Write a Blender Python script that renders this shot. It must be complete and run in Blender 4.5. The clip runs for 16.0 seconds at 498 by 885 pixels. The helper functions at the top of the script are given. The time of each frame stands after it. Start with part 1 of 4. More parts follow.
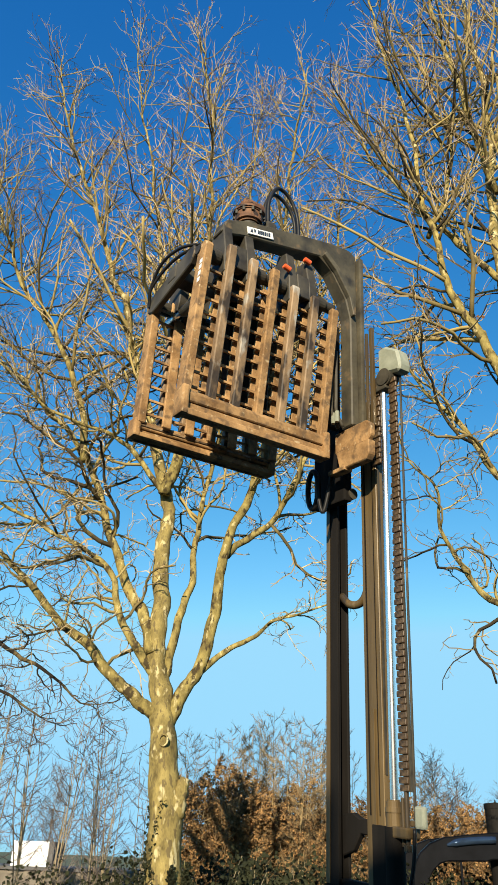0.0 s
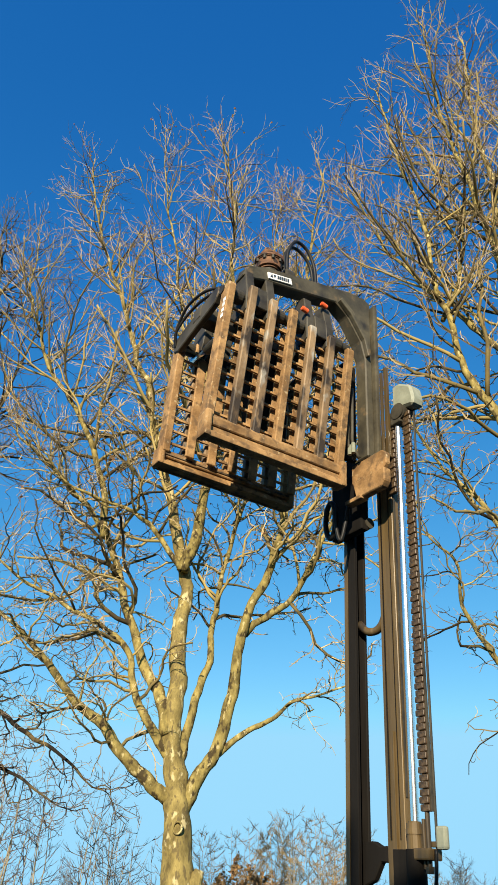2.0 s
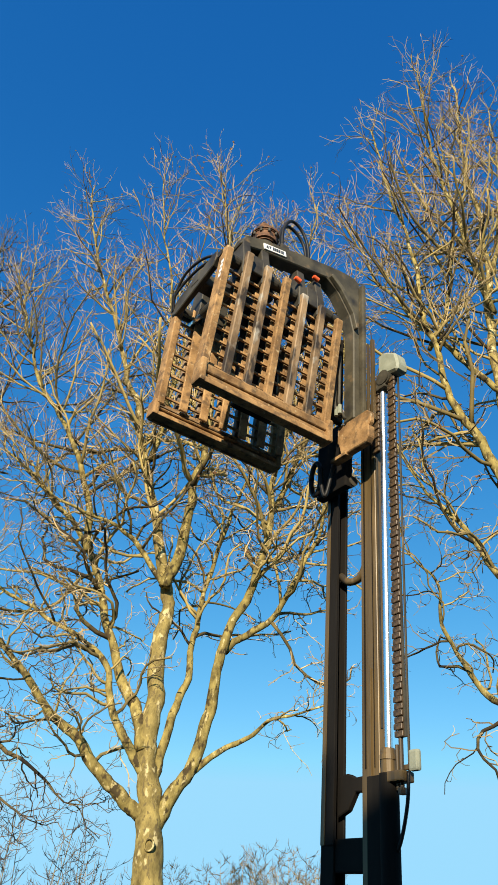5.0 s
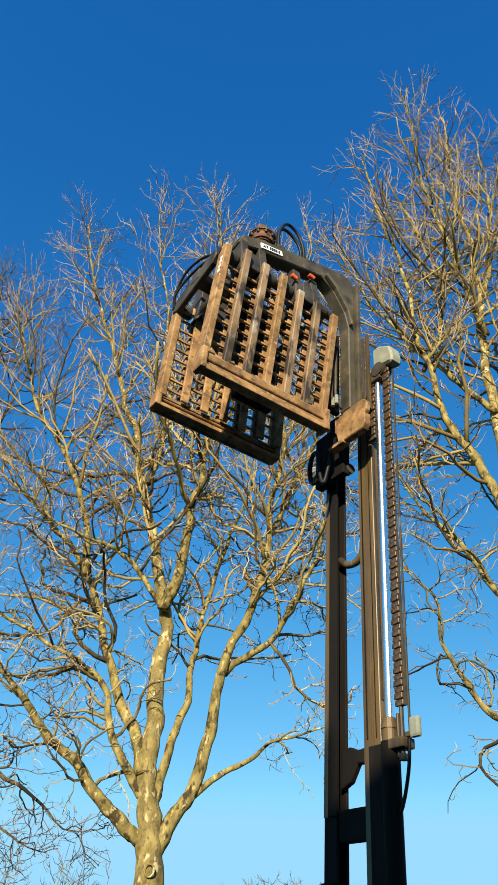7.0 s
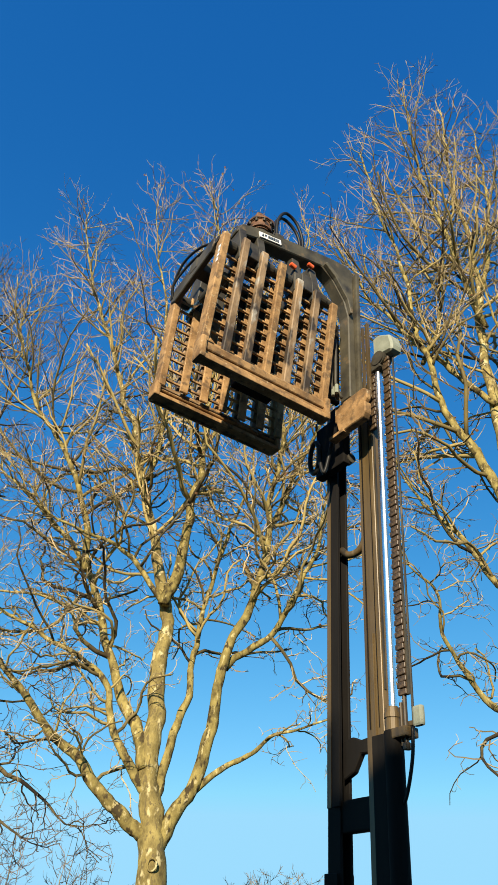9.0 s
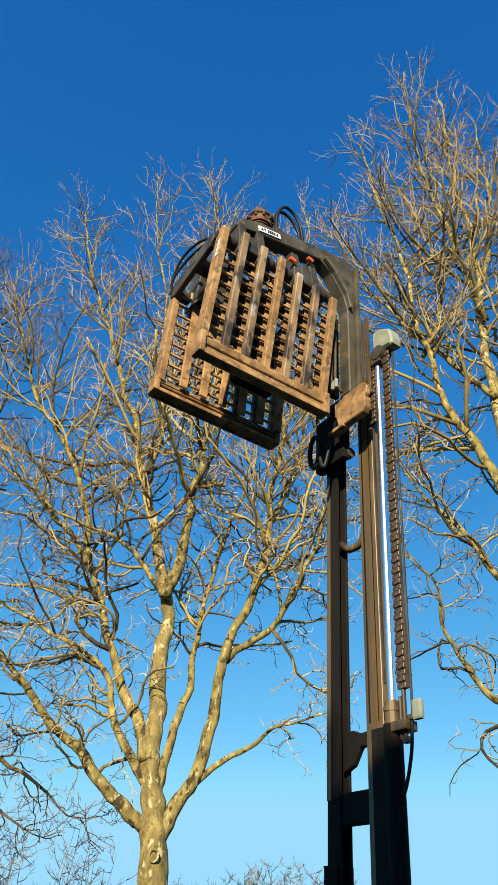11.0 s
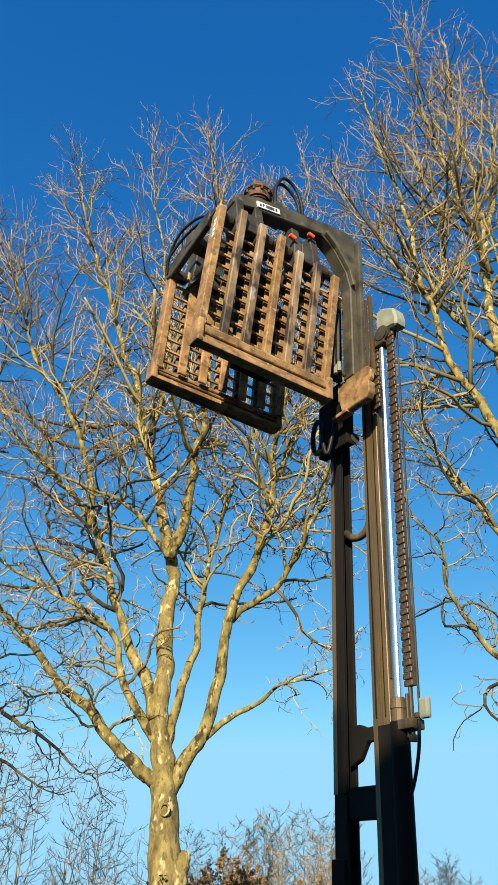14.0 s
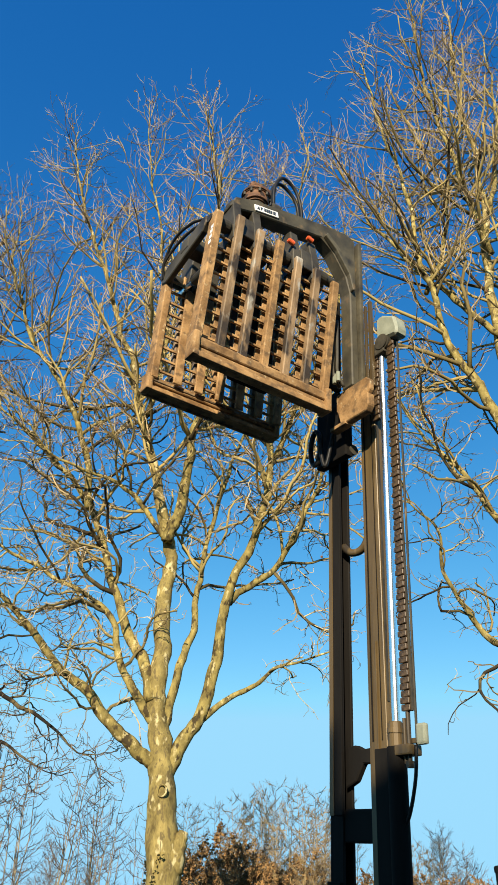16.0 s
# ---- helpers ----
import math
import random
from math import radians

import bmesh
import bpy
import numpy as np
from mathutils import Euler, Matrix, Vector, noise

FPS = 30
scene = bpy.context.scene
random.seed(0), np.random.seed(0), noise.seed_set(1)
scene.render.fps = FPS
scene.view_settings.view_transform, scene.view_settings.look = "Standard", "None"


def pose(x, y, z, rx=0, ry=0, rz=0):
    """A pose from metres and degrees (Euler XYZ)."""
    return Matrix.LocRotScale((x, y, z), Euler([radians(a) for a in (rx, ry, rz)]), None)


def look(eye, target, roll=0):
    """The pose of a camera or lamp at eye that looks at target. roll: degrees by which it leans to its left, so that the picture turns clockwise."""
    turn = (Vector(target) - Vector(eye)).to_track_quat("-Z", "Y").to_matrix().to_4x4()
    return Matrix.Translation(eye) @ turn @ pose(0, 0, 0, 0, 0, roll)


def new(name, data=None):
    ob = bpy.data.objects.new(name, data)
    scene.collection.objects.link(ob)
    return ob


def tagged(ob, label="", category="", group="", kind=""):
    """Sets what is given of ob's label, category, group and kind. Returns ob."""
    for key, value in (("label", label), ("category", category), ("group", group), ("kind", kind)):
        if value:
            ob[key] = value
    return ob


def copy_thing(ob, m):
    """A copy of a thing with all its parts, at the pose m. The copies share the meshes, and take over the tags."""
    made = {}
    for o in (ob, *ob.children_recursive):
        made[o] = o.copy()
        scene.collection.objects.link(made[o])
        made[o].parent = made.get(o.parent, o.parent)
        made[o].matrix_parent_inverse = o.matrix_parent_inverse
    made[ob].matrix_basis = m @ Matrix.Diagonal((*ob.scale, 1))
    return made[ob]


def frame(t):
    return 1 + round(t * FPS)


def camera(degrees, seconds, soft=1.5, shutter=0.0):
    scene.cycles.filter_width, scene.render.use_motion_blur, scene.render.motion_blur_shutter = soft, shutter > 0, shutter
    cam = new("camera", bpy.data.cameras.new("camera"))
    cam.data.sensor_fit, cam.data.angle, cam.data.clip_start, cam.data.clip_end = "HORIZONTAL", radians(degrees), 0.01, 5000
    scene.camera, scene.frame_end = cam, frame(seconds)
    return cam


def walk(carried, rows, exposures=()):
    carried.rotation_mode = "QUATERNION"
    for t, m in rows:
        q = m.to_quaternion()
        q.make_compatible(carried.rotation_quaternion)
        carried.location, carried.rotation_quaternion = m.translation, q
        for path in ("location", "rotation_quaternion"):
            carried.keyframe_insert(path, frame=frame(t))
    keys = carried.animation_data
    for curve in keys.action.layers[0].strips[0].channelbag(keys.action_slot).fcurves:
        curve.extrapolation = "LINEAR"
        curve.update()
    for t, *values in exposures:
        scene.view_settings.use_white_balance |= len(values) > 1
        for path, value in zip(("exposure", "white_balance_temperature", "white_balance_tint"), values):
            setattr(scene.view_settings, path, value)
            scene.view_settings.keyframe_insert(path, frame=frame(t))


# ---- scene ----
cam = camera(37.12, 16.0, soft=0.6)
ROWS = [  # seconds, the eye, its turn in degrees
    (0.0, -0.005, -0.190, 2.574, 119.39, -2.00, 0.47),
    (0.5, -0.001, -0.187, 2.457, 121.35, -1.85, 0.94),
    (1.0, 0.004, -0.178, 2.355, 122.24, -2.11, 1.06),
    (1.5, 0.004, -0.154, 2.257, 123.65, -2.13, 2.25),
    (2.0, 0.005, -0.144, 2.165, 126.33, -3.04, 1.53),
    (2.5, 0.004, -0.114, 2.070, 127.50, -3.34, 1.58),
    (3.0, -0.002, -0.095, 1.981, 128.06, -4.27, 0.41),
    (3.5, 0.005, -0.065, 1.894, 127.06, -5.18, 0.13),
    (4.0, 0.002, -0.036, 1.809, 127.65, -4.61, -0.17),
    (4.5, 0.003, -0.018, 1.707, 128.57, -4.11, -0.97),
    (5.0, 0.008, 0.013, 1.632, 129.37, -4.02, -0.61),
    (7.5, 0.006, 0.107, 1.306, 131.95, -3.17, -0.53),
    (8.0, 0.004, 0.132, 1.337, 131.55, -3.00, -0.61),
    (8.5, -0.001, 0.146, 1.324, 131.11, -3.30, -0.20),
    (9.0, 0.001, 0.136, 1.324, 131.45, -3.03, -0.20),
    (11.5, 0.007, 0.123, 1.335, 130.72, -2.94, -0.00),
    (12.0, -0.003, 0.122, 1.360, 130.50, -2.91, 0.26),
    (12.5, -0.005, 0.122, 1.404, 129.97, -3.00, 0.11),
    (13.0, -0.007, 0.101, 1.454, 129.37, -2.86, 0.18),
    (13.5, 0.002, 0.078, 1.513, 128.19, -2.81, 0.37),
    (14.0, 0.002, 0.070, 1.581, 127.16, -2.37, 0.65),
    (14.5, -0.010, 0.058, 1.631, 126.24, -2.48, 0.55),
    (15.0, -0.007, 0.038, 1.688, 126.09, -2.50, 0.44),
    (15.5, -0.006, 0.017, 1.759, 126.06, -2.43, 0.65),
    (16.0, -0.002, -0.005, 1.823, 125.17, -2.40, 0.41),
]
walk(cam, [(t, pose(*p)) for t, *p in ROWS], exposures=[(0.0, 0.86), (16.0, 0.86)])

# ---- light ----
SUN_EL, SUN_AZ = 18.5, 190.0
world = bpy.data.worlds.new("world")
scene.world = world
world.use_nodes = True
wn = world.node_tree.nodes
sky = wn.new("ShaderNodeTexSky")
sky.sky_type, sky.sun_disc = "NISHITA", False
sky.sun_elevation, sky.sun_rotation = radians(SUN_EL), radians(SUN_AZ)
sky.altitude, sky.air_density, sky.dust_density, sky.ozone_density = 0, 1.0, 0.2, 3.0
wn["Background"].inputs["Strength"].default_value = 0.13
apart, together = wn.new("ShaderNodeSeparateColor"), wn.new("ShaderNodeCombineColor")
world.node_tree.links.new(sky.outputs[0], apart.inputs[0])
for k, (most, power, gain) in enumerate(((2.2, 2.1, 0.275), (3.62, 1.13, 0.715), (5.3, 0.68, 1.36))):  # clear deep winter blue
    cap, bend, scale = wn.new("ShaderNodeMath"), wn.new("ShaderNodeMath"), wn.new("ShaderNodeMath")
    cap.operation, bend.operation, scale.operation = "MINIMUM", "POWER", "MULTIPLY"
    cap.inputs[1].default_value, bend.inputs[1].default_value, scale.inputs[1].default_value = most, power, gain
    world.node_tree.links.new(apart.outputs[k], cap.inputs[0])
    world.node_tree.links.new(cap.outputs[0], bend.inputs[0])
    world.node_tree.links.new(bend.outputs[0], scale.inputs[0])
    world.node_tree.links.new(scale.outputs[0], together.inputs[k])
world.node_tree.links.new(together.outputs[0], wn["Background"].inputs["Color"])
sun_data = bpy.data.lights.new("sun", "SUN")
sun_data.energy, sun_data.angle, sun_data.color = 5.0, radians(0.55), (1.0, 0.87, 0.66)
sun = new("sun", sun_data)
az, el = radians(SUN_AZ), radians(SUN_EL)
TO_SUN = Vector((math.sin(az) * math.cos(el), math.cos(az) * math.cos(el), math.sin(el)))
sun.matrix_world = look(TO_SUN * 60, (0, 0, 0))


# ---- materials ----
def material(name, dark, light, scale=4.0, rough=0.6, metal=0.0, bump=0.2, fine=40.0, spots=None, spot_size=8.0, spot_at=0.55, gloss_vary=0.15, stretch=(1, 1, 1), shine=0.5, more=None, more_size=6.0, more_at=0.58, spot_detail=3.0, spot_edge=0.05, island=None):
    m = bpy.data.materials.new(name)
    m.use_nodes = True
    nt = m.node_tree
    n, ln = nt.nodes, nt.links
    b = n["Principled BSDF"]
    b.inputs["Metallic"].default_value = metal
    b.inputs["Specular IOR Level"].default_value = shine
    co = n.new("ShaderNodeTexCoord")
    mp = n.new("ShaderNodeMapping")
    mp.inputs["Scale"].default_value = stretch
    ln.new(co.outputs["Object"], mp.inputs["Vector"])

    def noise_tex(s, detail=6.0):
        t = n.new("ShaderNodeTexNoise")
        t.inputs["Scale"].default_value, t.inputs["Detail"].default_value = s, detail
        ln.new(mp.outputs[0], t.inputs["Vector"])
        return t

    big, small = noise_tex(scale), noise_tex(fine)
    mixf = n.new("ShaderNodeMath")
    mixf.operation = "MULTIPLY_ADD"
    mixf.inputs[1].default_value = 0.35
    ln.new(small.outputs["Fac"], mixf.inputs[0])
    sub = n.new("ShaderNodeMath")
    sub.operation = "MULTIPLY_ADD"
    sub.inputs[1].default_value, sub.inputs[2].default_value = 1.3, -0.32
    ln.new(big.outputs["Fac"], sub.inputs[0])
    ln.new(sub.outputs[0], mixf.inputs[2])
    ramp = n.new("ShaderNodeValToRGB")
    ramp.color_ramp.elements[0].position, ramp.color_ramp.elements[1].position = 0.25, 0.75
    ramp.color_ramp.elements[0].color, ramp.color_ramp.elements[1].color = (*dark, 1), (*light, 1)
    ln.new(mixf.outputs[0], ramp.inputs["Fac"])
    colour = ramp.outputs["Color"]
    for tint, size, start in ((spots, spot_size, spot_at), (more, more_size, more_at)):
        if not tint:
            continue
        sp = noise_tex(size, spot_detail)
        sr = n.new("ShaderNodeValToRGB")
        sr.color_ramp.elements[0].position, sr.color_ramp.elements[1].position = start, start + spot_edge
        ln.new(sp.outputs["Fac"], sr.inputs["Fac"])
        mx = n.new("ShaderNodeMix")
        mx.data_type = "RGBA"
        ln.new(sr.outputs["Color"], mx.inputs["Factor"])
        ln.new(colour, mx.inputs["A"])
        mx.inputs["B"].default_value = (*tint, 1)
        colour = mx.outputs["Result"]
    if island:
        geo = n.new("ShaderNodeNewGeometry")
        ir = n.new("ShaderNodeValToRGB")
        ir.color_ramp.elements[0].position, ir.color_ramp.elements[1].position = 0.15, 0.85
        ir.color_ramp.elements[0].color, ir.color_ramp.elements[1].color = (*island[0], 1), (*island[1], 1)
        ln.new(geo.outputs["Random Per Island"], ir.inputs["Fac"])
        im = n.new("ShaderNodeMix")
        im.data_type = "RGBA"
        im.inputs["Factor"].default_value = 0.72
        ln.new(colour, im.inputs["A"])
        ln.new(ir.outputs["Color"], im.inputs["B"])
        colour = im.outputs["Result"]
    info = n.new("ShaderNodeObjectInfo")
    hsv = n.new("ShaderNodeHueSaturation")
    vary = n.new("ShaderNodeMath")
    vary.operation = "MULTIPLY_ADD"
    vary.inputs[1].default_value, vary.inputs[2].default_value = 0.24, 0.88
    ln.new(info.outputs["Random"], vary.inputs[0])
    ln.new(vary.outputs[0], hsv.inputs["Value"])
    ln.new(colour, hsv.inputs["Color"])
    ln.new(hsv.outputs["Color"], b.inputs["Base Color"])
    ro = n.new("ShaderNodeMath")
    ro.operation = "MULTIPLY_ADD"
    ro.inputs[1].default_value, ro.inputs[2].default_value = gloss_vary, rough - gloss_vary / 2
    ln.new(small.outputs["Fac"], ro.inputs[0])
    ln.new(ro.outputs[0], b.inputs["Roughness"])
    if bump:
        bp = n.new("ShaderNodeBump")
        bp.inputs["Strength"].default_value, bp.inputs["Distance"].default_value = bump, 0.01
        ln.new(mixf.outputs[0], bp.inputs["Height"])
        ln.new(bp.outputs[0], b.inputs["Normal"])
    return m


RUST = material("rusty_steel", (0.15, 0.08, 0.031), (0.41, 0.245, 0.105), 7, 0.78, 0.0, 0.5, 80, (0.14, 0.085, 0.042), 19, 0.51, shine=0.25, more=(0.46, 0.35, 0.20), more_size=34, more_at=0.62, spot_detail=10, spot_edge=0.14)
WORN = material("worn_steel", (0.085, 0.054, 0.028), (0.31, 0.205, 0.11), 8, 0.62, 0.0, 0.45, 70, (0.31, 0.28, 0.23), 15, 0.57, stretch=(1, 1, 0.45), shine=0.3, more=(0.04, 0.029, 0.02), more_size=12, more_at=0.50, spot_detail=10, spot_edge=0.1)
BLACK = material("black_paint", (0.018, 0.016, 0.013), (0.07, 0.061, 0.043), 5, 0.55, 0.0, 0.15, 45, (0.13, 0.095, 0.055), 9, 0.66, shine=0.25, spot_detail=9)
MAST = material("mast_steel", (0.05, 0.033, 0.013), (0.15, 0.098, 0.038), 5, 0.45, 0.1, 0.15, 70, (0.035, 0.026, 0.016), 7, 0.55, stretch=(1, 1, 0.08), shine=0.4, more=(0.19, 0.13, 0.06), more_size=16, more_at=0.62, spot_detail=8, spot_edge=0.1)
# near-black paint that also carries the shade on mast and carriage
OUTER = material("dark_paint_and_shade", (0.006, 0.0055, 0.005), (0.016, 0.014, 0.012), 3, 0.7, 0.0, 0.08, 50, stretch=(1, 1, 0.15), shine=0.06)
CHROME = material("chrome", (0.80, 0.82, 0.84), (0.88, 0.89, 0.90), 6, 0.27, 1.0, 0.0, 30, gloss_vary=0.06)
CHAINM = material("chain_steel", (0.026, 0.018, 0.011), (0.12, 0.074, 0.035), 30, 0.5, 0.2, 0.2, 90, (0.17, 0.06, 0.03), 7, 0.64)
COVER = material("grey_green_cover", (0.16, 0.17, 0.12), (0.27, 0.28, 0.21), 9, 0.6, 0.0, 0.15, 60)
RUBBER = material("black_rubber", (0.006, 0.006, 0.006), (0.016, 0.015, 0.014), 12, 0.5, 0.0, 0.05, 60, shine=0.25)
WHITE = material("white_enamel", (0.62, 0.62, 0.60), (0.82, 0.82, 0.80), 9, 0.4, 0.0, 0.0, 50)
DARKINK = material("dark_ink", (0.02, 0.03, 0.045), (0.035, 0.045, 0.06), 9, 0.5, 0.0, 0.0, 50)
ORANGE = material("orange_cap", (0.55, 0.07, 0.015), (0.75, 0.13, 0.03), 12, 0.45, 0.0, 0.05, 50)
BARK = material("plane_bark", (0.09, 0.067, 0.025), (0.325, 0.25, 0.085), 5.0, 0.9, 0.0, 1.0, 30, (0.45, 0.375, 0.19), 5.5, 0.56, stretch=(1, 1, 0.5), shine=0.15, more=(0.13, 0.098, 0.042), more_size=10, more_at=0.545, spot_detail=15, spot_edge=0.07)
# dark spots: bark flakes, and shade on the limbs put into the colour
LIMB = material("limb_bark", (0.075, 0.055, 0.02), (0.325, 0.253, 0.082), 5, 0.9, 0.0, 1.0, 30, (0.055, 0.04, 0.019), 6, 0.535, stretch=(1, 1, 0.55), shine=0.12, more=(0.44, 0.36, 0.17), more_size=9, more_at=0.60, spot_detail=14, spot_edge=0.08)
BOUGH = material("bough_bark", (0.06, 0.042, 0.018), (0.34, 0.25, 0.085), 1.6, 0.9, 0.0, 0.4, 25, (0.03, 0.022, 0.015), 1.1, 0.50, shine=0.15, spot_detail=6, island=((0.035, 0.026, 0.014), (0.40, 0.30, 0.11)))
# shaded copy of the limb bark, with the left tree's shade in its colour
SHADEWOOD = material("shaded_limb_bark", (0.03, 0.022, 0.014), (0.15, 0.11, 0.05), 1.5, 0.9, 0.0, 0.4, 25, (0.02, 0.016, 0.012), 1.4, 0.5, shine=0.1)
ARM = material("worn_olive_paint", (0.038, 0.034, 0.024), (0.108, 0.093, 0.06), 4, 0.6, 0.0, 0.2, 45, (0.17, 0.115, 0.06), 9, 0.60, shine=0.25, more=(0.028, 0.026, 0.022), more_size=5, more_at=0.54, spot_detail=9, spot_edge=0.12)
ROTOR = material("brown_red_casing", (0.07, 0.032, 0.018), (0.20, 0.10, 0.05), 14, 0.7, 0.0, 0.3, 70, (0.035, 0.022, 0.016), 18, 0.52, shine=0.25)
TWIG = material("twig_bark", (0.05, 0.032, 0.018), (0.36, 0.27, 0.14), 0.9, 0.8, 0.0, 0.0, 9, shine=0.2, island=((0.022, 0.016, 0.011), (0.52, 0.39, 0.20)))
FARTWIG = material("far_twigs", (0.06, 0.045, 0.036), (0.20, 0.155, 0.12), 0.8, 0.9, 0.0, 0.0, 9, island=((0.03, 0.024, 0.02), (0.22, 0.17, 0.13)))
FARGOLDTWIG = material("far_golden_twigs", (0.12, 0.08, 0.04), (0.30, 0.21, 0.10), 0.8, 0.9, 0.0, 0.0, 9, island=((0.07, 0.048, 0.025), (0.34, 0.24, 0.11)))
SEED = material("seed_ball", (0.16, 0.075, 0.03), (0.30, 0.14, 0.055), 3, 0.9, 0.0, 0.2, 40)
FARBARK = material("far_bark", (0.14, 0.11, 0.065), (0.33, 0.26, 0.15), 0.8, 0.9, 0.0, 0.0, 9)
FARGOLD = material("far_golden_bark", (0.20, 0.14, 0.06), (0.38, 0.27, 0.12), 0.8, 0.9, 0.0, 0.0, 9)
BROWNLEAF = material("brown_leaf", (0.15, 0.08, 0.024), (0.30, 0.165, 0.055), 0.8, 0.8, 0.0, 0.0, 9, island=((0.08, 0.042, 0.016), (0.40, 0.215, 0.07)))
IVY = material("ivy_leaf", (0.010, 0.012, 0.006), (0.030, 0.032, 0.014), 1.2, 0.8, 0.0, 0.0, 9, shine=0.12)
GRASS = material("grass", (0.035, 0.05, 0.015), (0.09, 0.10, 0.035), 0.5, 0.95, 0.0, 0.6, 9)
ASPHALT = material("asphalt", (0.035, 0.034, 0.033), (0.075, 0.072, 0.068), 1.5, 0.9, 0.0, 0.5, 60)
BRICK = material("brick_wall", (0.17, 0.085, 0.06), (0.30, 0.17, 0.12), 1.0, 0.9, 0.0, 0.3, 30)
PLASTER = material("white_plaster", (0.66, 0.66, 0.64), (0.82, 0.81, 0.78), 1.0, 0.8, 0.0, 0.1, 30)
ROOFING = material("dark_roofing", (0.05, 0.048, 0.045), (0.10, 0.095, 0.09), 1.0, 0.8, 0.0, 0.2, 30)
# black lacquer, taken darker to hold the shade over the parked cab
CABPAINT = material("black_lacquer", (0.003, 0.0032, 0.004), (0.006, 0.0064, 0.008), 3, 0.45, 0.0, 0.0, 40, gloss_vary=0.05, shine=0.06)
LACQUER = material("blue_black_gloss", (0.03, 0.05, 0.09), (0.05, 0.08, 0.13), 3, 0.12, 0.6, 0.0, 40, gloss_vary=0.04)
TIMBER = material("grey_timber", (0.09, 0.075, 0.055), (0.19, 0.16, 0.12), 2.0, 0.85, 0.0, 0.3, 30)


# ---- mesh helpers ----
def part(name, bm, mat, parent=None, label="", smooth=False):
    me = bpy.data.meshes.new(name)
    bm.normal_update()
    bm.to_mesh(me)
    bm.free()
    return part_of(name, me, mat, parent, label, smooth)


def part_of(name, me, mat, parent=None, label="", smooth=False):
    if mat and not me.materials:
        me.materials.append(mat)
    if smooth:
        me.polygons.foreach_set("use_smooth", [True] * len(me.polygons))
    ob = new(name, me)
    ob.parent = parent
    if label:
        tagged(ob, label)
    return ob


def thing(name, m, label, category, group="", kind=""):
    ob = new(name)
    ob.empty_display_size = 0.2
    ob.matrix_world = m
    return tagged(ob, label, category, group, kind)


def box(lo, hi, bevel=0.006, bm=None, turn=None):
    """A box between two corners with chamfered edges, turned about its middle."""
    made = bm or bmesh.new()
    c, s = (Vector(lo) + Vector(hi)) / 2, Vector(hi) - Vector(lo)
    m = Matrix.Translation(c) @ (turn or Matrix()) @ Matrix.Diagonal((*s, 1))
    vs = bmesh.ops.create_cube(made, size=1, matrix=m)["verts"]
    if bevel:
        es = list({e for v in vs for e in v.link_edges})
        bmesh.ops.bevel(made, geom=es, offset=bevel, segments=2, affect="EDGES", profile=0.6, clamp_overlap=True)
    return made


def rod(a, b, r, n=12, bm=None, r2=None, bevel=0.0):
    made = bm or bmesh.new()
    a, b = Vector(a), Vector(b)
    d = b - a
    m = Matrix.Translation((a + b) / 2) @ d.to_track_quat("Z", "Y").to_matrix().to_4x4()
    vs = bmesh.ops.create_cone(made, cap_ends=True, segments=n, radius1=r, radius2=r if r2 is None else r2, depth=d.length, matrix=m)["verts"]
    if bevel:
        es = [e for e in {e for v in vs for e in v.link_edges} if any(len(f.verts) > 4 for f in e.link_faces)]
        bmesh.ops.bevel(made, geom=es, offset=bevel, segments=2, affect="EDGES")
    return made


def slab(outline, lo, hi, axis="n", bevel=0.004, bm=None):
    """A plate cut to an outline of (u, z) pairs, from lo to hi along n; with axis u the pairs are (n, z); with z they are (u, n)."""
    made = bm or bmesh.new()
    put = {"n": lambda p, q, w: (p, w, q), "u": lambda p, q, w: (w, p, q), "z": lambda p, q, w: (p, q, w)}[axis]
    low = [made.verts.new(put(p, q, lo)) for p, q in outline]
    f = made.faces.new(low)
    ext = bmesh.ops.extrude_face_region(made, geom=[f])["geom"]
    vs = [g for g in ext if isinstance(g, bmesh.types.BMVert)]
    bmesh.ops.translate(made, verts=vs, vec=put(0, 0, hi - lo))
    bmesh.ops.recalc_face_normals(made, faces=made.faces)
    if bevel:
        bmesh.ops.bevel(made, geom=list(made.edges), offset=bevel, segments=1, affect="EDGES", clamp_overlap=True)
    return made


def smooth_line(pts, step=6):
    """Catmull-Rom through the points."""
    p = [Vector(q) for q in pts]
    p = [p[0] * 2 - p[1]] + p + [p[-1] * 2 - p[-2]]
    out = []
    for i in range(1, len(p) - 2):
        for k in range(step):
            t = k / step
            a, b, c, d = p[i - 1], p[i], p[i + 1], p[i + 2]
            out.append(0.5 * (2 * b + (c - a) * t + (2 * a - 5 * b + 4 * c - d) * t * t + (3 * b - a - 3 * c + d) * t ** 3))
    out.append(p[-2])
    return out


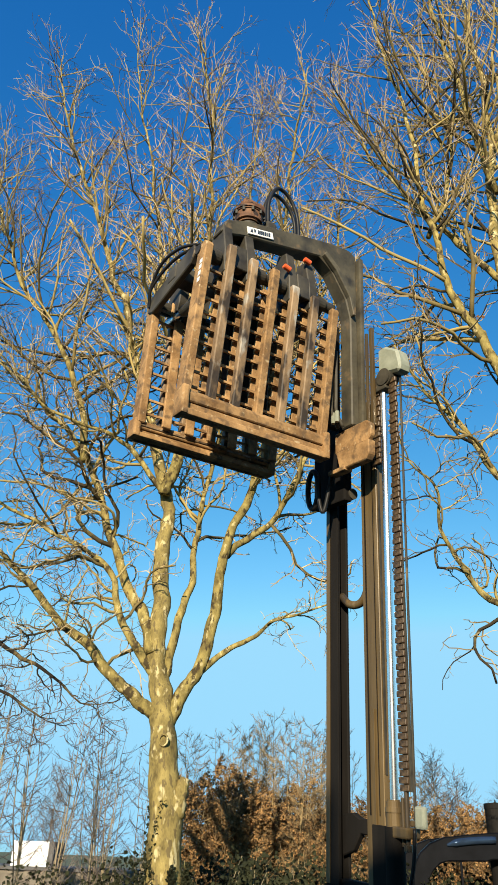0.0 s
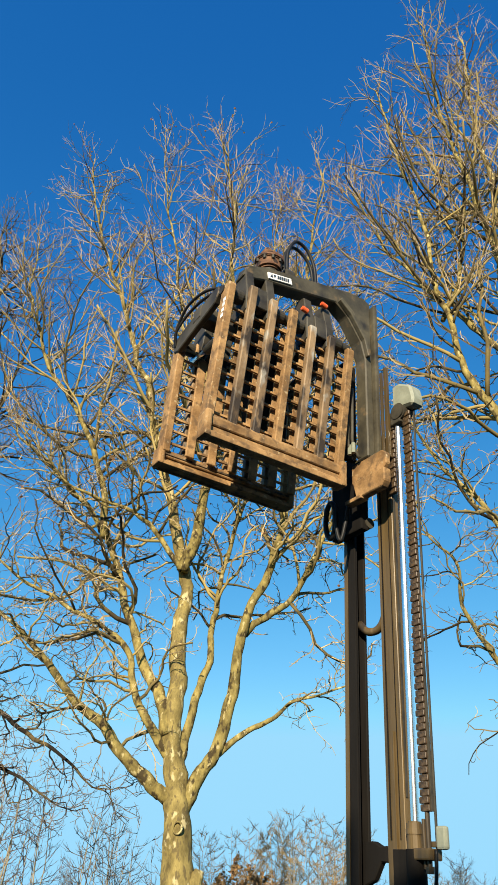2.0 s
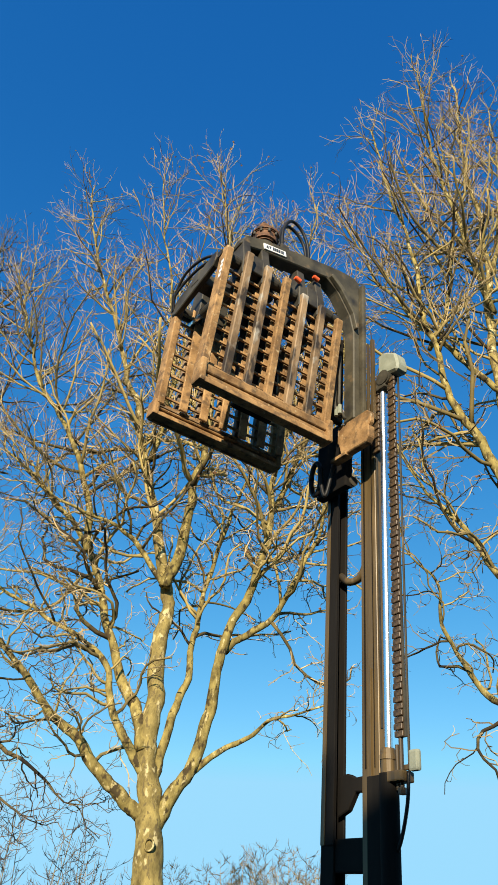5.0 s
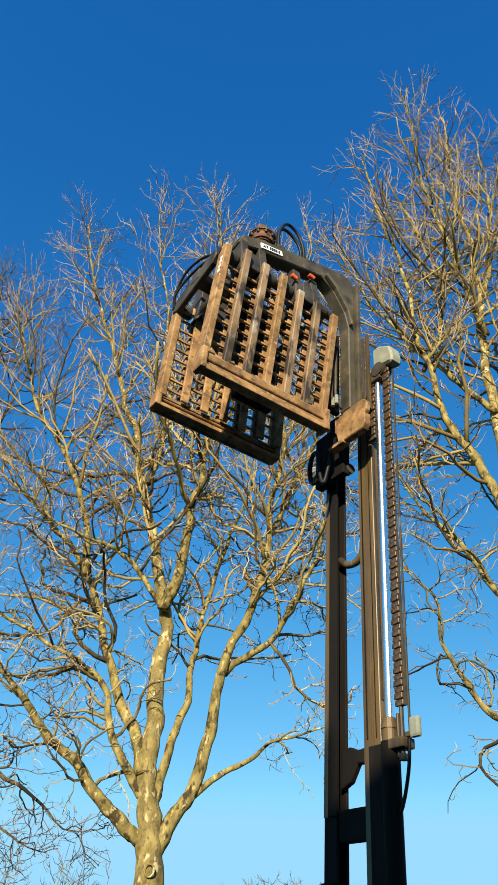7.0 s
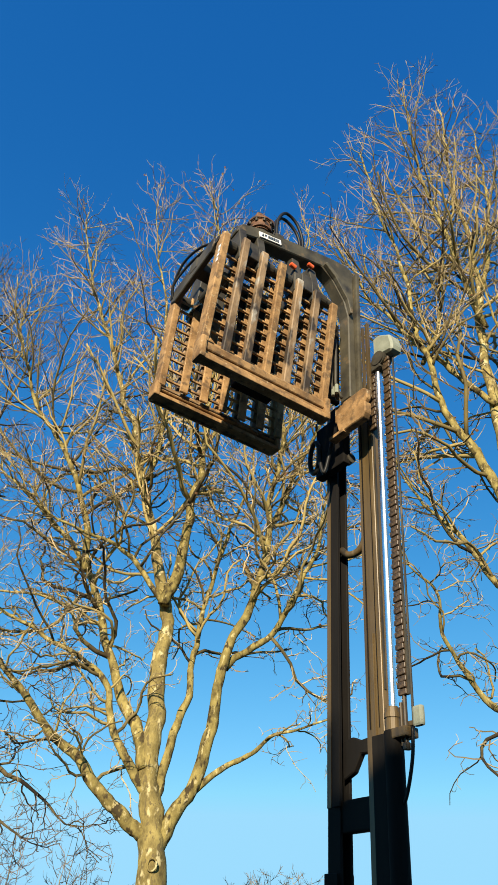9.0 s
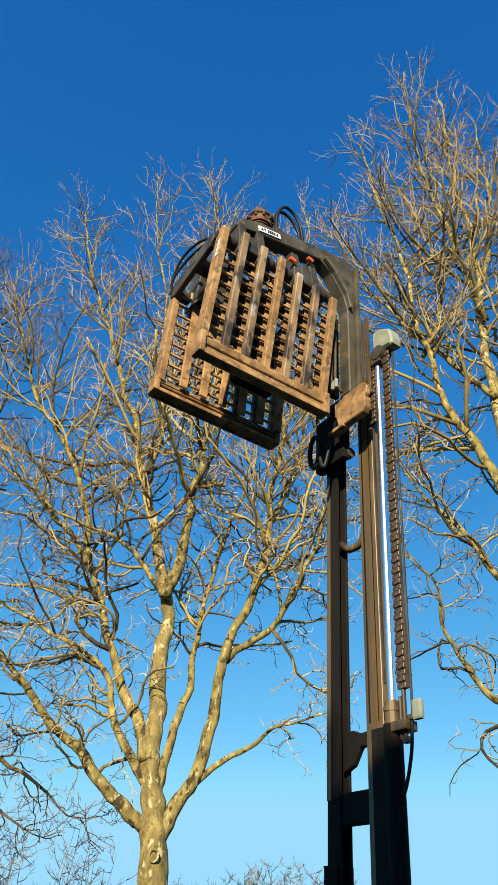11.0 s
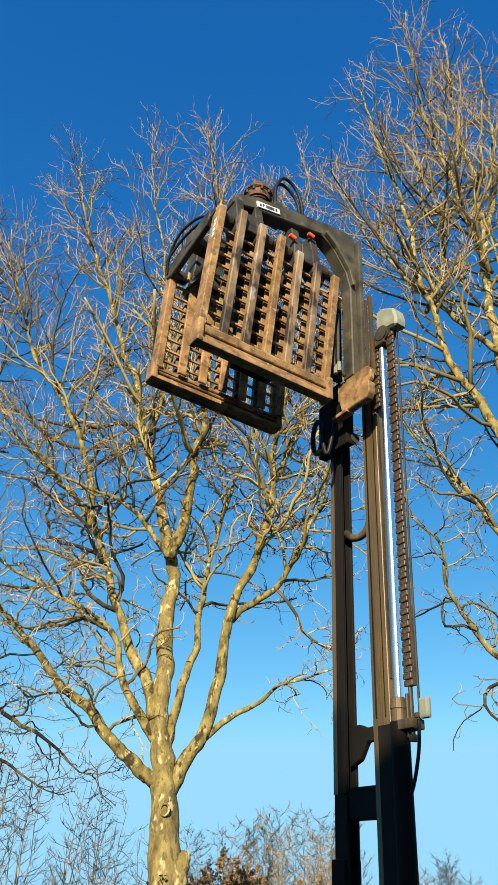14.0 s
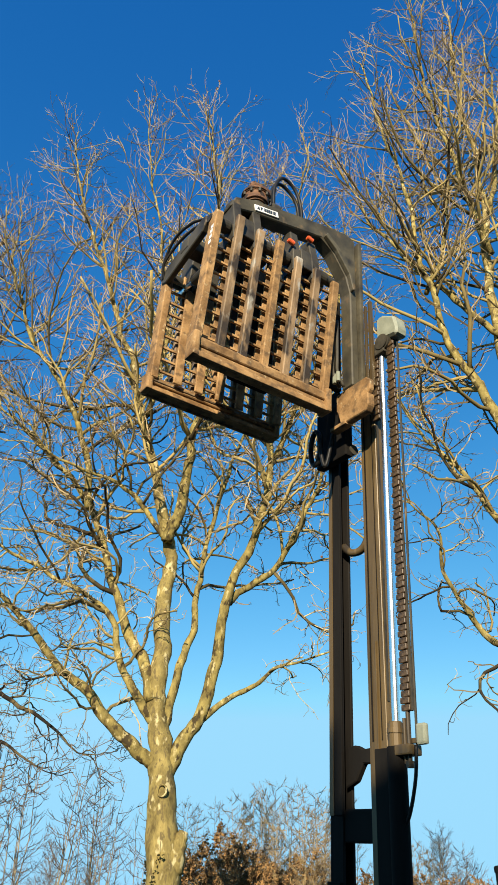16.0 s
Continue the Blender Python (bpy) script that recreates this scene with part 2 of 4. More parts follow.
class Tubes:
    """Many tapered tubes gathered in one mesh."""

    def __init__(self):
        self.v, self.f = [], []

    def add(self, pts, radii, n=4, lumps=0.0):
        base = len(self.v)
        prev = None
        for i, p in enumerate(pts):
            d = (pts[min(i + 1, len(pts) - 1)] - pts[max(i - 1, 0)]).normalized()
            side = d.cross(prev if prev else (Vector((0, 1, 0.1)) if abs(d.y) < 0.9 else Vector((1, 0, 0)))).normalized()
            up = side.cross(d)
            prev = up
            for k in range(n):
                a = 2 * math.pi * k / n
                r = radii[i]
                if lumps:
                    r *= 1 + lumps * noise.noise((p + side * math.cos(a) * r * 2) * 1.6 / max(0.2, r * 3))
                q = p + (side * math.cos(a) + up * math.sin(a)) * r
                self.v.append((q.x, q.y, q.z))
            if i:
                for k in range(n):
                    a, b = base + (i - 1) * n + k, base + (i - 1) * n + (k + 1) % n
                    self.f.append((a, b, b + n, a + n))
        self.f.append(tuple(base + (len(pts) - 1) * n + k for k in range(n)))
        if n > 4:
            self.f.append(tuple(base + n - 1 - k for k in range(n)))

    def leaf(self, p, d, size):
        d = d.normalized()
        s = d.cross(Vector((random.gauss(0, 1), random.gauss(0, 1), random.gauss(0, 1)))).normalized() * size * 0.45
        nn = s.cross(d).normalized() * size * 0.15
        base = len(self.v)
        for q in (p, p + d * size * 0.5 + s + nn, p + d * size, p + d * size * 0.5 - s + nn):
            self.v.append((q.x, q.y, q.z))
        self.f.append((base, base + 1, base + 2, base + 3))

    def ball(self, p, r):
        base = len(self.v)
        for q in ((1, 0, 0), (-1, 0, 0), (0, 1, 0), (0, -1, 0), (0, 0, 1), (0, 0, -1)):
            self.v.append((p.x + q[0] * r, p.y + q[1] * r, p.z + q[2] * r))
        for a, b, c in ((0, 2, 4), (2, 1, 4), (1, 3, 4), (3, 0, 4), (2, 0, 5), (1, 2, 5), (3, 1, 5), (0, 3, 5)):
            self.f.append((base + a, base + b, base + c))

    def mesh(self, name):
        me = bpy.data.meshes.new(name)
        me.from_pydata(self.v, [], self.f)
        me.update()
        return me


# ---- ground and surroundings ----
def ground_sheet():
    t = bmesh.new()
    bmesh.ops.create_grid(t, x_segments=60, y_segments=60, size=1500)
    for v in t.verts:
        v.co.z = -0.02
    tagged(part("ground", t, GRASS), "rough winter grass running to the horizon", "ground", kind="structure")
    yard = box((-9, -8, -0.3), (9, 11, 0.0), 0)
    tagged(part("pavement", yard, ASPHALT), "grey asphalt yard under the lift truck", "pavement", kind="structure")


ground_sheet()


def shade_building():
    """Unseen low building, added behind the camera to shade the foot of the mast."""
    b = thing("building", pose(0, 0, 0), "unseen flat-roofed brick building added behind the yard for shade", "building", kind="structure")
    part("wall", box((-16, -16, 0), (12, -8.2, 6.55), 0.02), BRICK, b)
    part("roof", box((-16.2, -16.2, 6.55), (12.2, -8.0, 6.71), 0.03), ROOFING, b)
    # raised block, made up to lift the shade line on the left upright
    part("parapet", box((-6.4, -8.32, 6.71), (-1.80, -8.05, 7.14), 0.01), ROOFING, b)


shade_building()

# ---- the lift: everything in the frame of its own, u along the jaws, n away, z up ----
LIFT = pose(-0.110, 3.307, 4.900, 5.66, 0.79, -2.86) @ pose(-0.372, -0.390, -4.9, 0, 0, 37.6)


def channel(n0, n1, z0, z1, u0, u1, web, lip, facing):
    """A rolled mast channel: web and two lips, open towards facing (+1 or -1 along n)."""
    a, b = (n0, n1) if facing > 0 else (n1, n0)
    s = 1 if facing > 0 else -1
    shape = [(u0, a), (u1, a), (u1, b), (u1 - lip, b), (u1 - lip, a + s * web), (u0 + lip, a + s * web), (u0 + lip, b), (u0, b)]
    return slab(shape, z0, z1, "z", 0.003)


def build_mast():
    m = thing("lift_truck_mast", LIFT, "raised dark steel lift mast with chrome piston and chains", "forklift mast")
    # outer stage, its shade put into the near-black colour
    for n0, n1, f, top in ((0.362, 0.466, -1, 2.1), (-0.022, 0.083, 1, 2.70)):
        part("outer_upright", channel(n0, n1, -0.06, top, 1.386, 1.498, 0.012, 0.0115, f), OUTER, m, "black painted channel with its shade put into the colour")
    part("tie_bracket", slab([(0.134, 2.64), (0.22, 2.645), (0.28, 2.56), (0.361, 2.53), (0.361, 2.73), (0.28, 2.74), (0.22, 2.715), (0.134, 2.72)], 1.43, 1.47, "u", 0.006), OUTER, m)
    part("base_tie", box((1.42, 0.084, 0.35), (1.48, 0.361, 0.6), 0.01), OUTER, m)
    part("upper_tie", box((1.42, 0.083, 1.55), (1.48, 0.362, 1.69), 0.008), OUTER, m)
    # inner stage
    # left upright: shade is in its near-black steel, sunlight in its brown edge
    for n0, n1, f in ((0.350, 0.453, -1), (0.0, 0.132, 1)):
        up = part("inner_upright", channel(n0, n1, 1.6, 5.05, 1.40, 1.484, 0.018, 0.018, f), MAST if n0 < 0.2 else OUTER, m, "greasy brown steel channel" if n0 < 0.2 else "steel channel with shade put into its near-black colour")
        if n0 > 0.2:
            part("edge_strip", box((1.3955, 0.420, 2.4), (1.3997, 0.4525, 5.0), 0.001), MAST, up, "sunlit edge put in as brown steel")
            continue
        part("guide_strip", box((1.3965, n0 + 0.096, 2.74), (1.3998, n0 + 0.106, 5.03), 0.001), OUTER, up, "thin dark line down the channel")
        part("guide_strip", box((1.390, n0 + 0.052, 2.60), (1.3998, n0 + 0.062, 3.25), 0.002), MAST, up)
        part("guide_strip", box((1.3965, n0 + 0.030, 2.74), (1.3998, n0 + 0.035, 5.03), 0.001), OUTER, up)
        part("guide_strip", box((1.41, n0 - 0.006, 2.93), (1.425, n0 - 0.0002, 5.0), 0.002), BLACK, up)
    # dark strip laid where the channel's inside lies in shade
    part("roller_track", box((1.389, 0.342, 2.4), (1.3996, 0.404, 5.0), 0.002), OUTER, m, "dark strip standing for the channel's shaded inside")
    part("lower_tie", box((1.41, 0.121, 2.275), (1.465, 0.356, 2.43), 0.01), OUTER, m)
    loop = Tubes()
    loop.add(smooth_line([(1.44, 0.36, 3.90), (1.44, 0.30, 3.845), (1.44, 0.22, 3.83), (1.44, 0.16, 3.86), (1.44, 0.12, 3.94)], 5), [0.024] * 21, 8)
    part_of("loop_bracket", loop.mesh("loop_bracket"), MAST, m, smooth=True)
    # lift ram
    part("barrel", rod((1.40, -0.066, 0.2), (1.40, -0.066, 2.70), 0.048, 32), OUTER, m)
    col = part("collar", rod((1.40, -0.066, 2.66), (1.40, -0.066, 2.82), 0.040, 24, bevel=0.008), MAST, m, "brown steel gland collar", smooth=False)
    part("collar_ring", rod((1.40, -0.066, 2.76), (1.40, -0.066, 2.79), 0.045, 24, bevel=0.004), MAST, col)
    part("piston", rod((1.40, -0.070, 2.80), (1.40, -0.092, 5.16), 0.0215, 40), CHROME, m, "polished chrome piston rod")
    anchor = part("chain_anchor", box((1.36, -0.19, 2.655), (1.45, -0.055, 2.705), 0.008), MAST, m)
    part("anchor_bolt", rod((1.40, -0.155, 2.62), (1.40, -0.155, 2.86), 0.012, 10), MAST, anchor)
    part("anchor_bolt", rod((1.40, -0.128, 2.62), (1.40, -0.128, 2.83), 0.010, 10), MAST, anchor)
    part("anchor_nut", rod((1.40, -0.155, 2.60), (1.40, -0.155, 2.63), 0.022, 6), MAST, anchor)
    part("end_plate", box((1.40, -0.262, 2.70), (1.43, -0.20, 2.80), 0.012), COVER, m, "grey-green end plate")
    part("plate_arm", box((1.405, -0.215, 2.71), (1.425, -0.15, 2.735), 0.004), MAST, m)
    hose = Tubes()
    hose.add(smooth_line([(1.40, -0.20, 2.70), (1.40, -0.19, 2.58), (1.40, -0.165, 2.48), (1.40, -0.135, 2.40), (1.40, -0.11, 2.36)], 6), [0.009] * 25, 8)
    part_of("return_hose", hose.mesh("return_hose"), RUBBER, m, "thin black rubber hose", True)
    rail = Tubes()
    rail.add([Vector((1.42, -0.188, 2.7)), Vector((1.42, -0.216, 5.15))], [0.007, 0.007], 6)
    part_of("chain_guard", rail.mesh("chain_guard"), BLACK, m)
    # sheave head
    head = part("sheave_cover", slab([(-0.275, 5.21), (-0.255, 5.30), (-0.14, 5.375), (-0.085, 5.365), (-0.085, 5.20), (-0.17, 5.17), (-0.26, 5.15), (-0.275, 5.18)], 1.36, 1.46, "u", 0.015), COVER, m, "faded grey-green chain wheel cover")
    part("sheave", rod((1.355, -0.13, 5.16), (1.445, -0.13, 5.16), 0.065, 24, bevel=0.01), BLACK, head)
    part("sheave_fork", box((1.36, -0.15, 5.08), (1.44, -0.06, 5.18), 0.01), BLACK, head)
    # chains: flat leaf chain of paired plates
    link = bpy.data.meshes.new("link")
    wide = slab([(-0.030, -0.0135), (-0.025, -0.0163), (0.025, -0.0163), (0.030, -0.0135), (0.030, 0.0125), (0.025, 0.0152), (-0.025, 0.0152), (-0.030, 0.0125)], -0.008, 0.008, "u", 0.003)
    wide.to_mesh(link)
    link.materials.append(CHAINM)
    wide.free()
    for n0, n1, lo, hi in ((-0.156, -0.184, 2.86, 5.14), (-0.030, -0.042, 4.62, 5.20)):
        chain = part("lift_chain", box((1.392, min(n0, n1) - 0.012, lo), (1.408, max(n0, n1) + 0.012, hi), 0.002), BLACK, m, "rusty steel leaf chain")
        k = int((hi - lo) / 0.0335)
        for i in range(k):
            f = (i + 0.5) / k
            o = new("link", link)
            o.parent = chain
            o.matrix_basis = pose(1.385 if i % 2 else 1.391, n0 + (n1 - n0) * f, lo + (hi - lo) * f)
    return m


mast = build_mast()


def build_truck_body(m):
    """The carrier at the foot of the mast, level on the yard while the mast leans."""
    foot = LIFT @ Vector((1.44, 0.2, 0.0))
    level = LIFT.inverted() @ pose(foot.x, foot.y, 0, 0, 0, 34.7)
    made = [part("chassis", box((0.16, -0.75, 0.3), (1.96, 0.7, 1.0), 0.06), CABPAINT, m)]
    for n0, u0 in ((-0.87, 0.31), (0.73, 0.31), (-0.1, 1.66)):
        w = part("wheel", rod((u0, n0 - 0.1, 0.36), (u0, n0 + 0.12, 0.36), 0.36, 28, bevel=0.04), RUBBER, m)
        part("rim", rod((u0, n0 - 0.11, 0.36), (u0, n0 + 0.13, 0.36), 0.19, 20), BLACK, w)
        made.append(w)
    for ob in made:
        ob.matrix_basis = level


build_truck_body(mast)


def build_jib():
    j = thing("jib_arm", LIFT, "black steel jib arm on the lift carriage, scuffed", "jib arm")
    # beam with a knee, cut from plate and boxed
    outline = [(0.24, 5.83), (0.28, 5.93), (0.42, 5.99), (0.76, 6.07), (1.10, 6.145), (1.24, 6.155), (1.297, 6.125), (1.305, 4.86),
               (1.245, 4.86), (1.242, 5.62), (1.205, 5.75), (1.09, 5.92), (0.99, 5.99), (0.60, 5.905), (0.42, 5.87), (0.30, 5.83)]
    part("beam", slab(outline, 0.025, 0.13, "n", 0.008), ARM, j, "olive-brown boxed beam with scuffed paint")
    part("web_plate", slab([(1.0, 5.995), (1.10, 5.91), (1.21, 5.75), (1.2415, 5.625), (1.26, 5.625), (1.235, 5.76), (1.12, 5.945), (1.02, 6.025)], -0.01, 0.024, "n", 0.004), ARM, j)
    part("back_plate", box((1.308, 0.0, 4.84), (1.34, 0.14, 6.11), 0.008), ARM, j)
    part("guard_plate", box((1.13, 0.132, 4.86), (1.243, 0.17, 5.60), 0.006), OUTER, j)
    part("side_rail", box((1.345, -0.055, 4.86), (1.37, -0.03, 5.55), 0.004), MAST, j)
    part("side_rail", box((1.315, -0.04, 4.86), (1.335, -0.024, 5.5), 0.004), MAST, j)
    part("carriage_arm", box((1.341, 0.02, 4.86), (1.388, 0.12, 5.05), 0.008), ARM, j)
    sign = part("name_plate", box((0.42, 0.015, 5.912), (0.61, 0.0245, 5.96), 0.001, turn=pose(0, 0, 0, 0, -12.5, 0)), WHITE, j, "white enamel plate with dark marks")
    for u, w, h in ((0.438, 0.018, 0.03), (0.462, 0.016, 0.03), (0.494, 0.013, 0.026), (0.512, 0.012, 0.026), (0.530, 0.013, 0.026), (0.549, 0.013, 0.026), (0.566, 0.005, 0.026), (0.581, 0.012, 0.026)):
        u = 0.42 + (u - 0.405) * 0.9
        zc = 5.936 + (u - 0.515) * math.tan(radians(12.5))
        if u < 0.475:
            k = slab([(u - w * 0.6, zc - h * 0.4), (u + w * 0.6, zc - h * 0.4), (u, zc + h * 0.55)] if u < 0.455 else [(u - w * 0.6, zc + h * 0.4), (u, zc - h * 0.5), (u + w * 0.6, zc + h * 0.4)], 0.012, 0.0146, "n", 0)
        else:
            k = box((u - w / 2, 0.012, zc - h / 2), (u + w / 2, 0.0146, zc + h / 2), 0)
        part("mark", k, DARKINK, sign)
    # carriage
    foot = part("carriage_bar", slab([(-0.12, 4.70), (-0.155, 4.73), (-0.155, 4.80), (-0.115, 4.835), (0.165, 4.835), (0.165, 4.70)], 1.225, 1.262, "u", 0.006), RUST, j, "rust-brown carriage bar")
    part("lower_bar", slab([(-0.125, 4.575), (-0.155, 4.61), (-0.155, 4.695), (0.135, 4.695), (0.10, 4.575)], 1.205, 1.262, "u", 0.006), RUST, foot)
    part("stop_lug", box((1.20, 0.05, 4.565), (1.262, 0.20, 4.59), 0.004), RUST, foot)
    # near-black here stands for the clamp's shade on the plate
    part("carriage_plate", box((1.30, 0.166, 4.43), (1.36, 0.46, 4.84), 0.01), OUTER, j)
    for n0 in (0.18, 0.44):
        part("roller", rod((1.365, n0 - 0.02, 4.48), (1.365, n0 + 0.03, 4.48), 0.034, 18), BLACK, j)
    ring = Tubes()
    pts = [Vector((1.22, 0.37 + 0.05 * math.cos(a), 4.53 + 0.12 * math.sin(a) * (1 if math.sin(a) > 0 else 1.05))) for a in [2 * math.pi * i / 24 for i in range(25)]]
    ring.add(pts, [0.017] * 25, 8)
    part_of("hose_loop", ring.mesh("hose_loop"), RUBBER, j, "black hose loop under the carriage", True)
    ring2 = Tubes()
    ring2.add(smooth_line([(1.22, 0.33, 4.62), (1.21, 0.30, 4.45), (1.22, 0.27, 4.36), (1.24, 0.24, 4.5), (1.25, 0.22, 4.62)], 6), [0.013] * 25, 8)
    part_of("hose_loop", ring2.mesh("hose_loop"), RUBBER, j, "", True)
    pipes = Tubes()
    for k, (u, n) in enumerate(((1.15, 0.06), (1.14, 0.09))):
        pipes.add(smooth_line([(u, n, 5.35 - 0.1 * k), (u - 0.01, n - 0.01, 5.05), (u, n, 4.93), (u + 0.05, n, 4.84)], 6), [0.011] * 19, 8)
    part_of("pressure_pipe", pipes.mesh("pressure_pipe"), BLACK, j, "", True)
    for n0 in (0.075, 0.11):
        part("hose_fitting", rod((1.15, n0 - 0.02, 4.86), (1.15, n0 - 0.02, 4.93), 0.014, 8), COVER, j, "zinc hose fitting")
    return j


build_jib()


def build_clamp():
    c = thing("brick_clamp", LIFT @ pose(0.54, 0, 5.522, 0, 0.2, 0) @ pose(-0.5, 0, -5.5), "rusty hydraulic brick clamp with two barred jaws", "lifting clamp")
    us = [0.092 + 0.1545 * i for i in range(7)]

    def jaw(name, sgn, n_at, z_at, tall, lean, start, end, tops, label):
        """One jaw: bottom rail, seven deep bars and the short slats between. sgn is +1 where the jaw bites towards +n."""
        j = part(name, box((start + 0.014, n_at - 0.026, z_at), (end - 0.014, n_at + 0.03, z_at + tall * 0.48), 0.006), RUST, c, label)
        zt = z_at + tall
        part("upper_rail", slab([(n_at - sgn * 0.036, z_at + tall * 0.51), (n_at + sgn * 0.04, z_at + tall * 0.51), (n_at + sgn * 0.04, zt), (n_at - sgn * 0.02, zt), (n_at - sgn * 0.04, zt - 0.025)], start + 0.018, end - 0.018, "u", 0.005), RUST, j)
        part("rail_lip", box((start + 0.016, n_at - sgn * 0.042 - 0.008, z_at - 0.006), (end - 0.016, n_at - sgn * 0.042 + 0.012, z_at + tall * 0.2), 0.005), RUST, j)
        if sgn < 0:
            part("rail_strip", box((start + 0.016, n_at - 0.052, z_at - 0.004), (end - 0.016, n_at - 0.0265, z_at + tall * 0.22), 0.004), RUST, j)
            part("rail_strip", box((start + 0.02, n_at - 0.047, z_at + tall * 0.66), (end - 0.02, n_at - 0.0405, z_at + tall * 0.78), 0.002), WORN, j)
        for u in (start, end - 0.042):
            part("end_cap", box((u, n_at - 0.056, z_at - 0.006), (u + 0.042, n_at + 0.045, zt + 0.01), 0.012), RUST, j)
        for i, u in enumerate(us):
            top = tops[i]
            d0 = n_at - sgn * 0.03
            x = lean * (top - zt)
            back = n_at + sgn * (0.06 if i == 0 else 0.016)
            shape = [(d0, zt - 0.02), (back, zt - 0.02), (back + x, top), (d0 + x + sgn * 0.012, top), (d0 + x, top - 0.02)]
            part("bar", slab(shape, u - 0.026, u + 0.026, "u", 0.006), WORN if i % 3 else RUST, j, "worn bar with bare grey patches" if i % 3 else "")
            if i == 0:
                continue
            b0, b1, low = n_at + sgn * 0.060, n_at + sgn * 0.080, lean * (top - 0.16 - zt)
            shape = [(b0, zt - 0.02), (b1, zt - 0.02), (b1 + low, top - 0.20), (b1 + low * 1.1, top - 0.12), (b0 + low * 1.1, top - 0.10)]
            part("inner_bar", slab(shape, u - 0.030, u + 0.030, "u", 0.004), RUST, j)
        for i in range(6):
            a, b = us[i] + 0.0, us[i + 1] - 0.0
            for s in range(9):
                z = zt + 0.05 + s * 0.089
                mid = n_at + sgn * 0.038 + lean * (z - zt)
                sl = slab([(mid - 0.009, z - 0.008), (mid + 0.009, z - 0.005), (mid + 0.009, z + 0.009), (mid - 0.009, z + 0.006)], a + 0.001, b - 0.001, "u", 0)
                part("slat", sl, RUST, j)
        return j

    jaw("jaw", 1, 0.095, 4.583, 0.152, -0.14, 0.055, 1.05, [5.625, 5.67, 5.645, 5.645, 5.595, 5.585, 5.557], "rust-brown barred jaw facing the yard")
    jaw("jaw", -1, 0.66, 4.65, 0.10, -0.05, 0.05, 1.06, [5.58] * 7, "rust-brown barred jaw, partly shaded")
    # pivot shafts and ears
    for n0, z0, ea in ((0.03, 5.60, (1, 2, 4, 5)), (0.63, 5.56, (1, 2, 4, 5))):
        sh = part("pivot_shaft", rod((0.06, n0, z0), (1.05, n0, z0), 0.034, 20, bevel=0.006), BLACK, c, smooth=False)
        for u in (0.169, 0.324, 0.478, 0.632, 0.787, 0.941):
            part("spacer", rod((u - 0.035, n0, z0), (u + 0.035, n0, z0), 0.046, 18, bevel=0.006), BLACK, sh)
        s = 1 if n0 < 0.3 else -1
        for i in ea:
            u = us[i]
            ear = slab([(n0 - s * 0.05, z0 - 0.10), (n0 + s * 0.05, z0 - 0.12), (n0 + s * 0.11, z0 + 0.02), (n0 + s * 0.13, z0 + 0.20), (n0 + s * 0.08, z0 + 0.29), (n0 + s * 0.0, z0 + 0.27), (n0 - s * 0.045, z0 + 0.06)], u - 0.032, u + 0.032, "u", 0.006)
            part("ear", ear, BLACK, c)
        for i in (1, 4):
            part("saddle_plate", slab([(n0 - s * 0.055, z0 - 0.05), (n0 - s * 0.035, z0 - 0.05), (n0 - s * 0.015, z0 + 0.12), (n0 - s * 0.04, z0 + 0.12)], us[i] + 0.033, us[i + 1] - 0.033, "u", 0.004), BLACK, c)
    # yoke between the shafts
    for u in (0.075, 0.275, 0.766, 0.98):
        part("yoke_beam", slab([(0.05, 5.59), (0.10, 5.54), (0.56, 5.45), (0.62, 5.47), (0.62, 5.55), (0.56, 5.58), (0.14, 5.66), (0.07, 5.66)], u - 0.02, u + 0.02, "u", 0.006), BLACK, c)
    part("cross_tube", box((0.05, 0.27, 5.55), (1.02, 0.37, 5.65), 0.01), BLACK, c)
    part("head_plate", slab([(0.20, 5.44), (0.365, 5.44), (0.365, 5.50), (0.20, 5.60)], 0.575, 0.595, "n", 0.005), RUST, c)
    part("cylinder_housing", slab([(0.46, 4.74), (0.76, 4.74), (0.76, 5.45), (0.66, 5.56), (0.46, 5.56)], 0.28, 0.36, "n", 0.01), OUTER, c, "black housing between the jaws")
    for u in (0.20, 0.87):
        cyl = part("clamp_cylinder", rod((u, 0.10, 5.40), (u, 0.42, 5.44), 0.035, 18, bevel=0.006), BLACK, c)
        part("cylinder_rod", rod((u, 0.42, 5.44), (u, 0.63, 5.47), 0.017, 14), CHROME, cyl, smooth=True)
    # hanger and rotator
    part("hanger", slab([(0.22, 5.60), (0.50, 5.60), (0.46, 5.80), (0.40, 5.92), (0.26, 5.92)], 0.165, 0.235, "n", 0.008), BLACK, c)
    ru, rn = 0.385, 0.17
    rot = part("rotator", rod((ru, rn, 6.06), (ru, rn, 6.145), 0.088, 28, bevel=0.014), ROTOR, c, "brown hydraulic rotator with bolted flange")
    part("flange", rod((ru, rn, 5.99), (ru, rn, 6.06), 0.066, 28, bevel=0.006), BLACK, rot)
    part("flange", rod((ru, rn, 6.135), (ru, rn, 6.165), 0.102, 28, bevel=0.008), ROTOR, rot)
    part("rotator_cap", box((ru - 0.075, rn - 0.07, 6.16), (ru + 0.075, rn + 0.07, 6.215), 0.018), ROTOR, rot)
    for k in range(10):
        a = k * math.pi / 5
        part("flange_bolt", rod((ru + 0.092 * math.cos(a), rn + 0.092 * math.sin(a), 6.115), (ru + 0.092 * math.cos(a), rn + 0.092 * math.sin(a), 6.145), 0.010, 6), BLACK, rot)
